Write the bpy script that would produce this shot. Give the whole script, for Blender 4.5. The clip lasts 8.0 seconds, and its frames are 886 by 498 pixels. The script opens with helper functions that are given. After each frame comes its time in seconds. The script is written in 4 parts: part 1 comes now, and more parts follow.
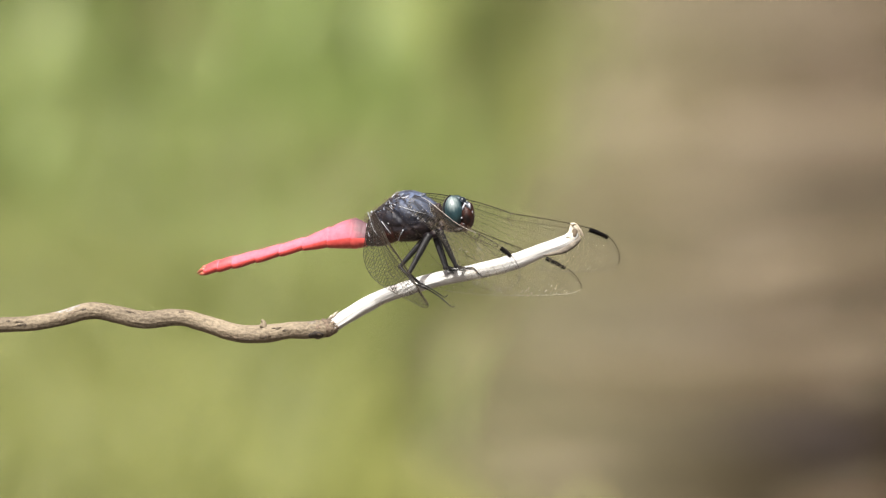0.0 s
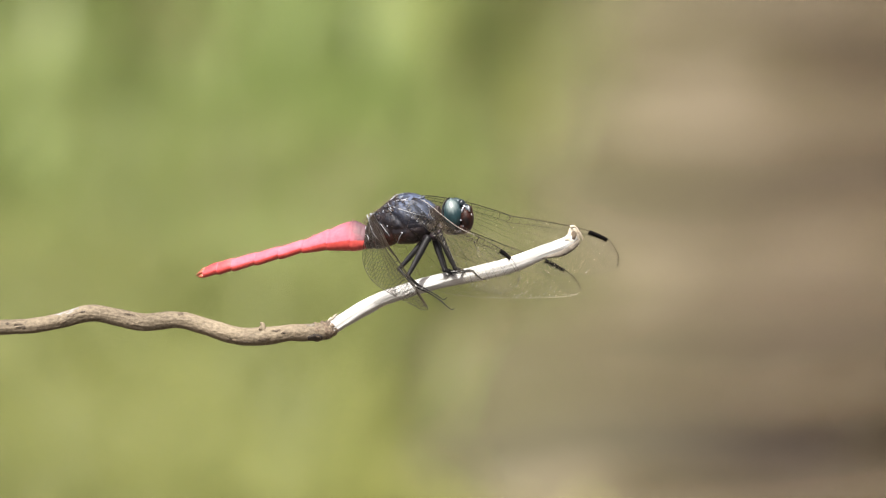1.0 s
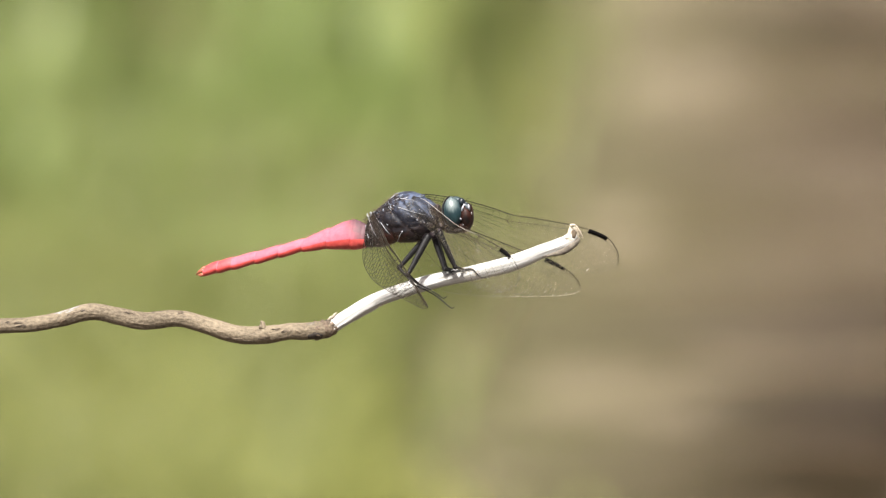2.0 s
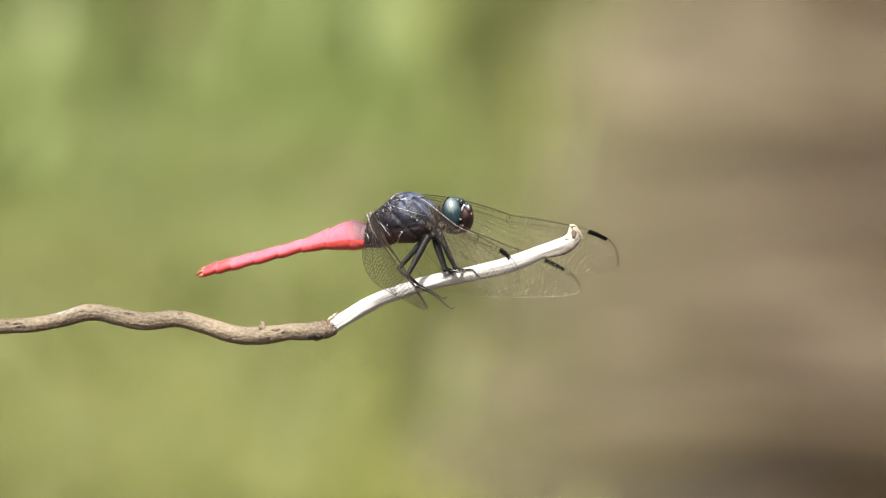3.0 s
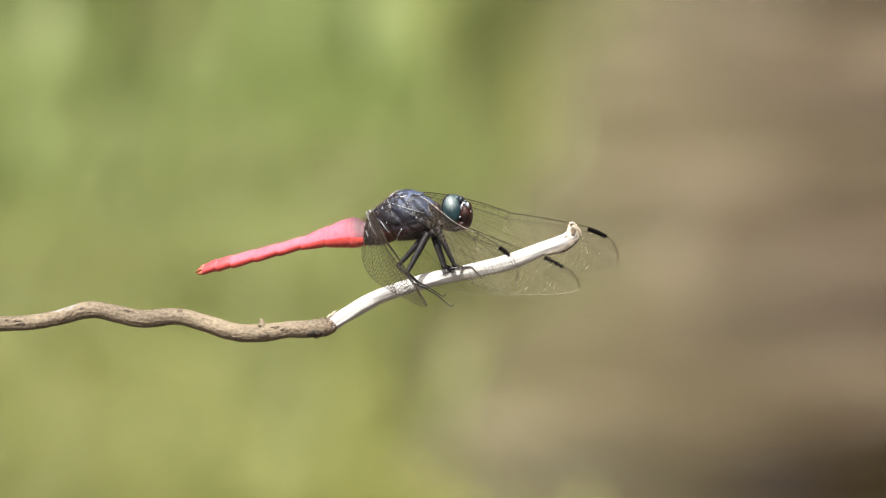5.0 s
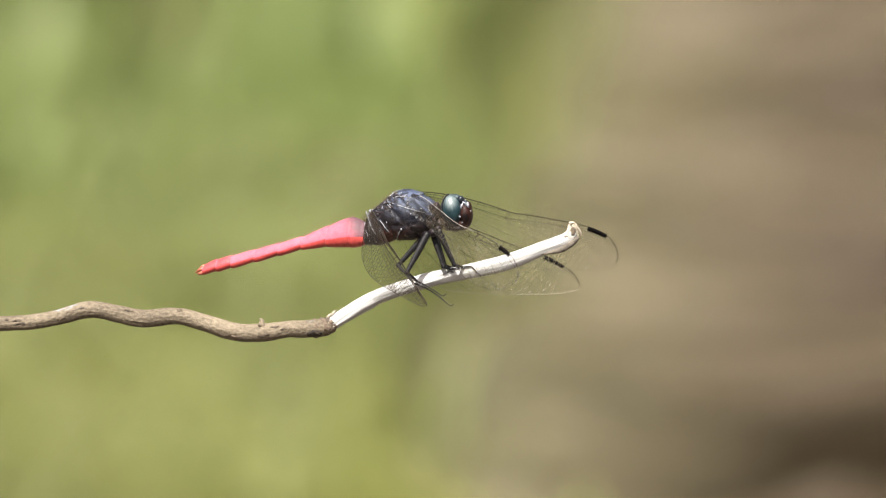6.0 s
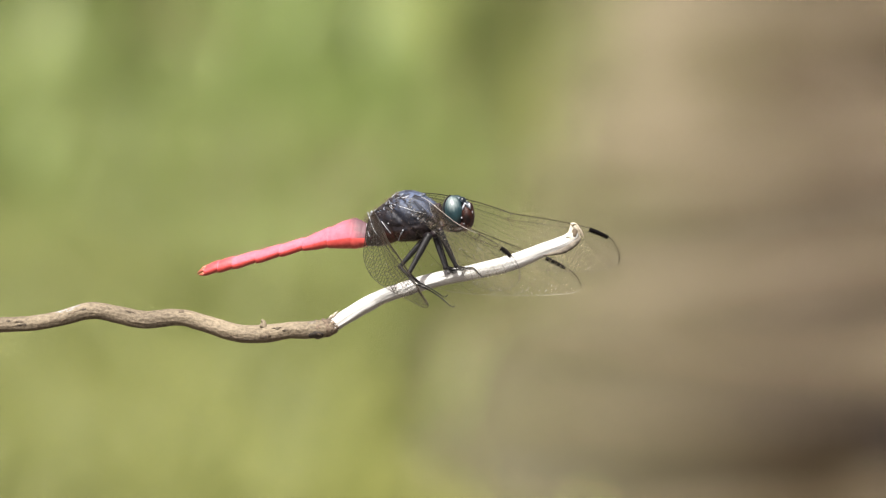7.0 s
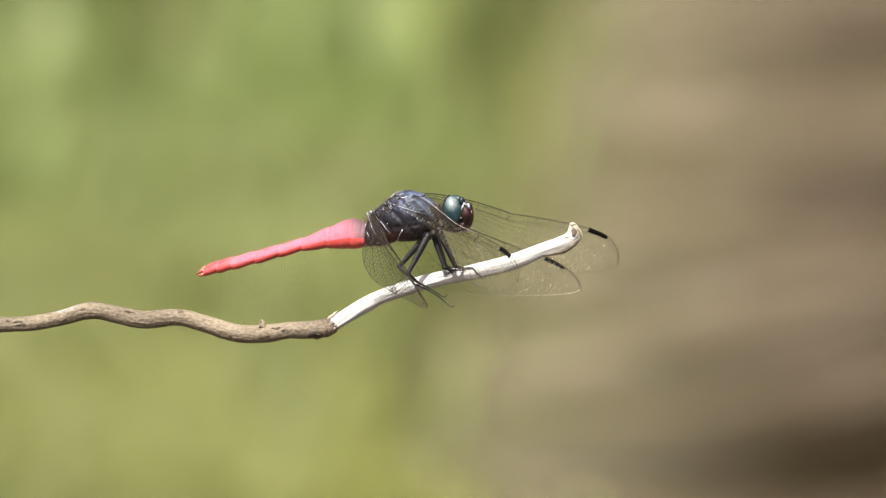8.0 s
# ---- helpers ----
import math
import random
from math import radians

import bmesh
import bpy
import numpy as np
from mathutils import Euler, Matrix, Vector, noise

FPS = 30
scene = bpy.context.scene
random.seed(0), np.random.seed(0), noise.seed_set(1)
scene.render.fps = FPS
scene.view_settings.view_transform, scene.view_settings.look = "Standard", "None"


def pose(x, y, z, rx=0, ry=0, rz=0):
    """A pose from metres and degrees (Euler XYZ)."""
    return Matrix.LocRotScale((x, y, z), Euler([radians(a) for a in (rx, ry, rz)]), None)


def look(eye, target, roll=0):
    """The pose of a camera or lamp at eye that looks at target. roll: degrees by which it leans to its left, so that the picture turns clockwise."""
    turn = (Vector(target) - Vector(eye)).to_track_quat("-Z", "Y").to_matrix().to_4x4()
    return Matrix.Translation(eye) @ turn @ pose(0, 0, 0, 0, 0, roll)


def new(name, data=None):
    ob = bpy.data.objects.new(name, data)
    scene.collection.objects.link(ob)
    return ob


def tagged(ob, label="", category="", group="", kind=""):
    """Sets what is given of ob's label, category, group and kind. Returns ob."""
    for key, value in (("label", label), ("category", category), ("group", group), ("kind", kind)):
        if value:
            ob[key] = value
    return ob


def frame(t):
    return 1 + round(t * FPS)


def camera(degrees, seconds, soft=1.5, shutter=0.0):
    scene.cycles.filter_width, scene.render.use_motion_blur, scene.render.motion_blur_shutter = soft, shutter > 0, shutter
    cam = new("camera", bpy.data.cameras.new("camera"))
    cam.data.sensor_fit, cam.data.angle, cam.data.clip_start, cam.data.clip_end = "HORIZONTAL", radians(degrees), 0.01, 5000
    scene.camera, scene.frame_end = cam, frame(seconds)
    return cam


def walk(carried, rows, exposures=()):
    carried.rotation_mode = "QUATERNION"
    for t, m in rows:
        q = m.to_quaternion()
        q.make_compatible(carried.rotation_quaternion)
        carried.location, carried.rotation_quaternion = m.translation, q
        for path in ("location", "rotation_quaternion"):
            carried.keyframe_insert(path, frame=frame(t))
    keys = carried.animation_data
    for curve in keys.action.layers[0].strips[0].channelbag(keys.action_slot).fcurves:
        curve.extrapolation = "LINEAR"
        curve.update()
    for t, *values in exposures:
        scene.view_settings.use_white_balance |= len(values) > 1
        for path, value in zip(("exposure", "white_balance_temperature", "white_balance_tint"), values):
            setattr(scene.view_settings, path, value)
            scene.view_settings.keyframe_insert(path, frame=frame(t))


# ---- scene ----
PITCH, DIST, HIGH, UNIT = 12.0, 1.924, 0.75, 0.09e-3
PERCH = pose(0, 0, HIGH, -PITCH)
EYE = PERCH @ Vector((0, -DIST, 0))

cam = camera(4.2, 8.0, soft=1.3)
cam.data.dof.use_dof = True
cam.data.dof.focus_distance = DIST - 0.002
cam.data.dof.aperture_fstop = 27.0


def aim(across, down):
    """The camera on its stand, swayed a little: thousandths of a degree to the left and up."""
    return Matrix.Translation(EYE) @ (pose(0, 0, 0, -PITCH) @ pose(0, 0, 0, 90 + down / 1000, 0, across / 1000)).to_3x3().to_4x4()


SWAY = [(0.0, 0.0, 0.0), (0.5, -5.6, 11.5), (1.0, -4.0, 11.8), (1.5, -3.8, 4.6), (3.0, -4.6, 7.8), (3.5, -7.5, 7.8), (4.0, -7.8, 7.8), (4.5, -7.5, -0.3), (6.0, -8.0, -5.6), (6.5, -3.3, -1.9), (7.0, 0.0, -0.3), (7.5, 0.4, -0.3), (8.0, -3.8, 0.0)]
walk(cam, [(t, aim(a, d)) for t, a, d in SWAY])

# world and sun
SUN_UP, SUN_ROUND = 61.0, 198.0
world = bpy.data.worlds.new("sky")
scene.world = world
world.use_nodes = True
nodes, links = world.node_tree.nodes, world.node_tree.links
sky = nodes.new("ShaderNodeTexSky")
sky.sky_type, sky.sun_disc = "NISHITA", False
sky.air_density, sky.dust_density, sky.ozone_density = 0.35, 8.0, 0.2
sky.sun_elevation, sky.sun_rotation = radians(SUN_UP), radians(SUN_ROUND)
links.new(sky.outputs[0], nodes["Background"].inputs[0])
nodes["Background"].inputs[1].default_value = 0.075
sun = new("sun", bpy.data.lights.new("sun", "SUN"))
sun.data.energy, sun.data.angle, sun.data.color = 5.0, radians(0.53), (1.0, 0.965, 0.91)
toward = Vector((math.sin(radians(SUN_ROUND)) * math.cos(radians(SUN_UP)), math.cos(radians(SUN_ROUND)) * math.cos(radians(SUN_UP)), math.sin(radians(SUN_UP))))
sun.matrix_world = look(tuple(toward * 20), (0, 0, 0))
scene.view_settings.exposure = 1.18


# ---- materials ----
def surface(name, low, high, size=200.0, rough=0.6, bump=0.0, detail=4.0, metal=0.0, coarse=None, stretch=(1, 1, 1), sheen=0.0, coat=0.0, island=0.0, through_light=0.0, coords="Object"):
    """A noisy two-scale surface between two colours; size: grains per metre."""
    mat = bpy.data.materials.new(name)
    mat.use_nodes = True
    tree = mat.node_tree
    ns, ls = tree.nodes, tree.links
    out = ns["Principled BSDF"]
    where = ns.new("ShaderNodeTexCoord")
    scaled = ns.new("ShaderNodeMapping")
    scaled.inputs["Scale"].default_value = stretch
    ls.new(where.outputs[coords], scaled.inputs[0])
    fine = ns.new("ShaderNodeTexNoise")
    fine.inputs["Scale"].default_value, fine.inputs["Detail"].default_value = size, detail
    big = ns.new("ShaderNodeTexNoise")
    big.inputs["Scale"].default_value, big.inputs["Detail"].default_value = coarse or size / 6, 2.0
    for tex in (fine, big):
        ls.new(scaled.outputs[0], tex.inputs["Vector"])
    both = ns.new("ShaderNodeMath")
    both.operation = "ADD"
    ls.new(fine.outputs[0], both.inputs[0])
    ls.new(big.outputs[0], both.inputs[1])
    fac = both.outputs[0]
    ramp = ns.new("ShaderNodeMapRange")
    ramp.inputs["From Min"].default_value, ramp.inputs["From Max"].default_value = 0.75, 1.25
    ls.new(fac, ramp.inputs["Value"])
    fac = ramp.outputs[0]
    if island:
        geo = ns.new("ShaderNodeNewGeometry")
        mix = ns.new("ShaderNodeMix")
        mix.inputs[0].default_value = island
        ls.new(fac, mix.inputs[2])
        ls.new(geo.outputs["Random Per Island"], mix.inputs[3])
        fac = mix.outputs[0]
    tint = ns.new("ShaderNodeMix")
    tint.data_type = "RGBA"
    tint.inputs[6].default_value, tint.inputs[7].default_value = (*low, 1), (*high, 1)
    ls.new(fac, tint.inputs[0])
    ls.new(tint.outputs[2], out.inputs["Base Color"])
    out.inputs["Roughness"].default_value, out.inputs["Metallic"].default_value = rough, metal
    out.inputs["Coat Weight"].default_value = coat
    out.inputs["Sheen Weight"].default_value = sheen
    if bump:
        relief = ns.new("ShaderNodeBump")
        relief.inputs["Distance"].default_value = bump
        relief.inputs["Strength"].default_value = 0.8
        ls.new(both.outputs[0], relief.inputs["Height"])
        ls.new(relief.outputs[0], out.inputs["Normal"])
    if through_light:
        leaf = ns.new("ShaderNodeBsdfTranslucent")
        ls.new(tint.outputs[2], leaf.inputs[0])
        blend = ns.new("ShaderNodeMixShader")
        blend.inputs[0].default_value = through_light
        ls.new(out.outputs[0], blend.inputs[1])
        ls.new(leaf.outputs[0], blend.inputs[2])
        ls.new(blend.outputs[0], ns["Material Output"].inputs[0])
    return mat


def wing_film(name):
    """Clear thin film: mostly see-through, a little gloss."""
    mat = bpy.data.materials.new(name)
    mat.use_nodes = True
    ns, ls = mat.node_tree.nodes, mat.node_tree.links
    clear = ns.new("ShaderNodeBsdfTransparent")
    clear.inputs[0].default_value = (0.99, 0.99, 0.98, 1)
    gloss = ns.new("ShaderNodeBsdfGlossy")
    gloss.inputs["Roughness"].default_value = 0.35
    gloss.inputs["Color"].default_value = (0.9, 0.9, 0.85, 1)
    tex = ns.new("ShaderNodeTexVoronoi")
    tex.inputs["Scale"].default_value = 1300
    relief = ns.new("ShaderNodeBump")
    relief.inputs["Distance"].default_value = 0.0010
    ls.new(tex.outputs[0], relief.inputs["Height"])
    ls.new(relief.outputs[0], gloss.inputs["Normal"])
    blend = ns.new("ShaderNodeMixShader")
    blend.inputs[0].default_value = 0.045
    ls.new(clear.outputs[0], blend.inputs[1])
    ls.new(gloss.outputs[0], blend.inputs[2])
    ls.new(blend.outputs[0], ns["Material Output"].inputs[0])
    return mat


def eye_surface(name):
    """Glossy compound eye: pale grey-blue cap, dark teal below, with dark dots."""
    mat = surface(name, (0.003, 0.012, 0.015), (0.011, 0.032, 0.038), 2500, 0.32, coat=0.1, stretch=(1, 1, 0.3))
    ns, ls = mat.node_tree.nodes, mat.node_tree.links
    out = ns["Principled BSDF"]
    base = out.inputs["Base Color"].links[0].from_socket
    where = ns.new("ShaderNodeTexCoord")
    axis = ns.new("ShaderNodeVectorMath")
    axis.operation = "DISTANCE"
    squash = ns.new("ShaderNodeMapping")
    squash.vector_type = "TEXTURE"
    squash.inputs["Location"].default_value = (-0.00012, -0.00155, 0.00160)
    squash.inputs["Scale"].default_value = (1.0, 1.0, 1.25)
    ls.new(where.outputs["Object"], squash.inputs[0])
    axis.inputs[1].default_value = (0, 0, 0)
    ls.new(squash.outputs[0], axis.inputs[0])
    wob = ns.new("ShaderNodeTexNoise")
    wob.inputs["Scale"].default_value = 2600
    bars = ns.new("ShaderNodeMapping")
    bars.inputs["Scale"].default_value = (1, 1, 0.3)
    ls.new(where.outputs["Object"], bars.inputs[0])
    ls.new(bars.outputs[0], wob.inputs["Vector"])
    edge = ns.new("ShaderNodeMath")
    edge.operation = "MULTIPLY_ADD"
    edge.inputs[1].default_value = 0.0012
    ls.new(wob.outputs[0], edge.inputs[0])
    ls.new(axis.outputs["Value"], edge.inputs[2])
    step = ns.new("ShaderNodeMapRange")
    step.interpolation_type = "SMOOTHSTEP"
    step.inputs["From Min"].default_value, step.inputs["From Max"].default_value = 0.0009, 0.0022
    step.inputs["To Min"].default_value, step.inputs["To Max"].default_value = 1.0, 0.0
    ls.new(edge.outputs[0], step.inputs["Value"])
    mix = ns.new("ShaderNodeMix")
    mix.data_type = "RGBA"
    mix.inputs[7].default_value = (0.135, 0.165, 0.165, 1)
    ls.new(step.outputs[0], mix.inputs[0])
    ls.new(base, mix.inputs[6])
    ls.new(mix.outputs[2], out.inputs["Base Color"])
    return mat


BARK = surface("bark", (0.070, 0.053, 0.033), (0.204, 0.165, 0.112), 2200, 0.8, 0.00028, coarse=95, stretch=(0.7, 1, 1), detail=8.0, coords="UV")
DARKBARK = surface("dark_bark", (0.030, 0.022, 0.014), (0.120, 0.088, 0.056), 1800, 0.8, 0.0002, coarse=500)
LIPBARK = surface("lip_bark", (0.035, 0.025, 0.017), (0.165, 0.120, 0.082), 2200, 0.8, 0.0002, coarse=900)
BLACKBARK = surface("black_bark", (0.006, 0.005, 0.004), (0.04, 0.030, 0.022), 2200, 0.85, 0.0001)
# grey scar; its bright colour also carries the highlight on its top edge
GREYBARK = surface("grey_bark", (0.11, 0.10, 0.09), (0.30, 0.30, 0.295), 2200, 0.8, 0.0001, coarse=600)
BARE = surface("bare_wood", (0.27, 0.267, 0.252), (0.49, 0.49, 0.48), 2400, 0.7, 0.00010, coarse=600, stretch=(0.06, 1, 1), detail=5.0, coords="UV")
OLDBARK = surface("worn_bark", (0.055, 0.045, 0.034), (0.150, 0.128, 0.100), 2200, 0.8, 0.0001, coarse=600)
SPLINTER = surface("splinter_wood", (0.235, 0.195, 0.14), (0.43, 0.39, 0.315), 2500, 0.75, 0.0001)
PINK = surface("pink_bloom", (0.365, 0.074, 0.108), (0.440, 0.104, 0.146), 1800, 0.68, 0.00008, coarse=480, sheen=0.05)


def fade_to_violet(mat):
    """The bloom clouds over to violet-grey at the first ring."""
    ns, ls = mat.node_tree.nodes, mat.node_tree.links
    out = ns["Principled BSDF"]
    base = out.inputs["Base Color"].links[0].from_socket
    where = ns.new("ShaderNodeTexCoord")
    split = ns.new("ShaderNodeVectorMath")
    split.operation = "DOT_PRODUCT"
    split.inputs[1].default_value = (1, 0, 0.45)
    ls.new(where.outputs["Object"], split.inputs[0])
    cloud = ns.new("ShaderNodeTexNoise")
    cloud.inputs["Scale"].default_value, cloud.inputs["Detail"].default_value = 900, 6.0
    ls.new(where.outputs["Object"], cloud.inputs["Vector"])
    add = ns.new("ShaderNodeMath")
    add.operation = "MULTIPLY_ADD"
    add.inputs[1].default_value = 0.0024
    ls.new(cloud.outputs[0], add.inputs[0])
    ls.new(split.outputs["Value"], add.inputs[2])
    fade = ns.new("ShaderNodeMapRange")
    fade.interpolation_type = "SMOOTHSTEP"
    fade.inputs["From Min"].default_value, fade.inputs["From Max"].default_value = -0.0022, 0.0012
    ls.new(add.outputs[0], fade.inputs["Value"])
    mix = ns.new("ShaderNodeMix")
    mix.data_type = "RGBA"
    mix.inputs[7].default_value = (0.080, 0.036, 0.044, 1)
    ls.new(fade.outputs[0], mix.inputs[0])
    ls.new(base, mix.inputs[6])
    ls.new(mix.outputs[2], out.inputs["Base Color"])


fade_to_violet(PINK)
RED = surface("red_cuticle", (0.29, 0.028, 0.026), (0.41, 0.058, 0.050), 1500, 0.4)
TAILRED = surface("tail_red", (0.33, 0.042, 0.048), (0.45, 0.088, 0.098), 1800, 0.45, 0.00003)
TAILTIP = surface("orange_cuticle", (0.22, 0.040, 0.022), (0.36, 0.115, 0.070), 2500, 0.4)
PINKHAIR = surface("pale_pink_hair", (0.34, 0.11, 0.15), (0.44, 0.18, 0.22), 1500, 0.6)
DARKBLUE = surface("blue_black_cuticle", (0.003, 0.005, 0.007), (0.020, 0.030, 0.040), 2200, 0.35, 0.00005)
DARK = surface("dark_cuticle", (0.0016, 0.0015, 0.002), (0.019, 0.0118, 0.0145), 1900, 0.45, 0.00028, coarse=700)
THORAX = surface("thorax_cuticle", (0.0016, 0.0012, 0.0014), (0.0185, 0.0120, 0.0120), 1700, 0.5, 0.00025, coarse=500, detail=6.0)


def bloom_over(mat, middle, reach, tint, seed):
    """Powdery bloom that thins out from its middle, in ragged patches."""
    ns, ls = mat.node_tree.nodes, mat.node_tree.links
    out = ns["Principled BSDF"]
    base = out.inputs["Base Color"].links[0].from_socket
    where = ns.new("ShaderNodeTexCoord")
    squash = ns.new("ShaderNodeMapping")
    squash.vector_type = "TEXTURE"
    squash.inputs["Location"].default_value = middle
    squash.inputs["Scale"].default_value = reach
    ls.new(where.outputs["Object"], squash.inputs[0])
    far = ns.new("ShaderNodeVectorMath")
    far.operation = "LENGTH"
    ls.new(squash.outputs[0], far.inputs[0])
    patch = ns.new("ShaderNodeTexNoise")
    patch.noise_dimensions = "4D"
    patch.inputs["Scale"].default_value, patch.inputs["Detail"].default_value, patch.inputs["W"].default_value = 1300, 5.0, seed
    ls.new(where.outputs["Object"], patch.inputs["Vector"])
    add = ns.new("ShaderNodeMath")
    add.operation = "MULTIPLY_ADD"
    add.inputs[1].default_value = 2.4
    ls.new(patch.outputs[0], add.inputs[0])
    ls.new(far.outputs["Value"], add.inputs[2])
    fade = ns.new("ShaderNodeMapRange")
    fade.interpolation_type = "SMOOTHSTEP"
    fade.inputs["From Min"].default_value, fade.inputs["From Max"].default_value = 1.3, 2.5
    fade.inputs["To Min"].default_value, fade.inputs["To Max"].default_value = 1.0, 0.0
    ls.new(add.outputs[0], fade.inputs["Value"])
    mix = ns.new("ShaderNodeMix")
    mix.data_type = "RGBA"
    mix.inputs[7].default_value = (*tint, 1)
    ls.new(fade.outputs[0], mix.inputs[0])
    ls.new(base, mix.inputs[6])
    ls.new(mix.outputs[2], out.inputs["Base Color"])


bloom_over(THORAX, (-0.0070, -0.001, 0.0040), (0.0028, 0.006, 0.0014), (0.060, 0.018, 0.012), 1.0)
bloom_over(THORAX, (-0.0045, -0.002, 0.0085), (0.0062, 0.006, 0.0028), (0.011, 0.0120, 0.018), 2.0)
bloom_over(THORAX, (-0.0024, -0.001, 0.0104), (0.0037, 0.006, 0.0022), (0.072, 0.092, 0.145), 3.0)
BROWN = surface("brown_cuticle", (0.008, 0.006, 0.006), (0.046, 0.032, 0.028), 2000, 0.55, 0.0001)
BLUE = surface("blue_bloom", (0.004, 0.005, 0.008), (0.105, 0.130, 0.175), 2600, 0.6, 0.00018, coarse=1100)
# pale wing-root ridges, also the painted glints on thorax and face
PALE = surface("pale_ridge_glint", (0.12, 0.13, 0.155), (0.38, 0.40, 0.44), 2500, 0.4)
LEG = surface("black_leg", (0.0030, 0.0030, 0.0035), (0.0115, 0.0110, 0.0120), 2500, 0.55, 0.00006)
FACE = surface("red_brown_face", (0.003, 0.0015, 0.0012), (0.034, 0.0105, 0.0070), 1300, 0.5, 0.0001, coarse=500)
HAIR = surface("brown_hair", (0.0480, 0.0352, 0.0224), (0.2240, 0.1600, 0.0960), 1500, 0.6)
VEIN = surface("wing_vein", (0.0050, 0.0034, 0.0022), (0.026, 0.0185, 0.011), 900, 0.4)
# pale colour that stands for the glints on dark veins
VEINGLINT = surface("wing_vein_glint", (0.20, 0.185, 0.16), (0.38, 0.36, 0.33), 900, 0.3)
# golden-brown veins, lightened further for their glints
GOLDVEIN = surface("golden_wing_vein", (0.040, 0.033, 0.018), (0.270, 0.225, 0.130), 900, 0.30)
SPOT = surface("pterostigma_black", (0.002, 0.0018, 0.0018), (0.006, 0.005, 0.0045), 900, 0.8)
for dull, level in ((DARK, 0.22), (FACE, 0.2), (THORAX, 0.25), (BROWN, 0.25), (LEG, 0.36), (SPOT, 0.05), (VEIN, 0.3)):
    dull.node_tree.nodes["Principled BSDF"].inputs["Specular IOR Level"].default_value = level
FILM = wing_film("wing_film")
EYEMAT = eye_surface("compound_eye")
SOIL = surface("muddy_soil", (0.021, 0.0161, 0.0095), (0.088, 0.068, 0.042), 60, 0.9, 0.01, coarse=6)


def cover_bank(mat, level, top):
    """Matted straw covers the soil of the far bank from a level up, and dark scrub from the top level up, with ragged
    edges. Out of view: added to give the ripples light and dark to mirror.
    """
    ns, ls = mat.node_tree.nodes, mat.node_tree.links
    out = ns["Principled BSDF"]
    base = out.inputs["Base Color"].links[0].from_socket
    where = ns.new("ShaderNodeNewGeometry")
    axis = ns.new("ShaderNodeSeparateXYZ")
    ls.new(where.outputs["Position"], axis.inputs[0])
    ragged = ns.new("ShaderNodeTexNoise")
    ragged.inputs["Scale"].default_value = 2.5
    ls.new(where.outputs["Position"], ragged.inputs["Vector"])
    add = ns.new("ShaderNodeMath")
    add.operation = "MULTIPLY_ADD"
    add.inputs[1].default_value = 0.3
    ls.new(ragged.outputs[0], add.inputs[0])
    ls.new(axis.outputs["Z"], add.inputs[2])
    fade = ns.new("ShaderNodeMapRange")
    fade.inputs["From Min"].default_value, fade.inputs["From Max"].default_value = level + 0.12, level + 0.22
    ls.new(add.outputs[0], fade.inputs["Value"])
    straw = ns.new("ShaderNodeTexNoise")
    straw.inputs["Scale"].default_value, straw.inputs["Detail"].default_value = 35.0, 6.0
    ls.new(where.outputs["Position"], straw.inputs["Vector"])
    hue = ns.new("ShaderNodeMix")
    hue.data_type = "RGBA"
    hue.inputs[6].default_value, hue.inputs[7].default_value = (0.225, 0.180, 0.122, 1), (0.475, 0.392, 0.282, 1)
    ls.new(straw.outputs[0], hue.inputs[0])
    mix = ns.new("ShaderNodeMix")
    mix.data_type = "RGBA"
    yonder = ns.new("ShaderNodeMapRange")
    yonder.inputs["From Min"].default_value, yonder.inputs["From Max"].default_value = 4.2, 4.5
    ls.new(axis.outputs["Y"], yonder.inputs["Value"])
    across = ns.new("ShaderNodeMath")
    across.operation = "MULTIPLY"
    ls.new(fade.outputs[0], across.inputs[0])
    ls.new(yonder.outputs[0], across.inputs[1])
    ls.new(across.outputs[0], mix.inputs[0])
    ls.new(base, mix.inputs[6])
    ls.new(hue.outputs[2], mix.inputs[7])
    scrub = ns.new("ShaderNodeMapRange")
    scrub.inputs["From Min"].default_value, scrub.inputs["From Max"].default_value = top + 0.12, top + 0.22
    ls.new(add.outputs[0], scrub.inputs["Value"])
    dark = ns.new("ShaderNodeMix")
    dark.data_type = "RGBA"
    dark.inputs[7].default_value = (0.022, 0.022, 0.010, 1)
    ls.new(scrub.outputs[0], dark.inputs[0])
    ls.new(mix.outputs[2], dark.inputs[6])
    ls.new(dark.outputs[2], out.inputs["Base Color"])


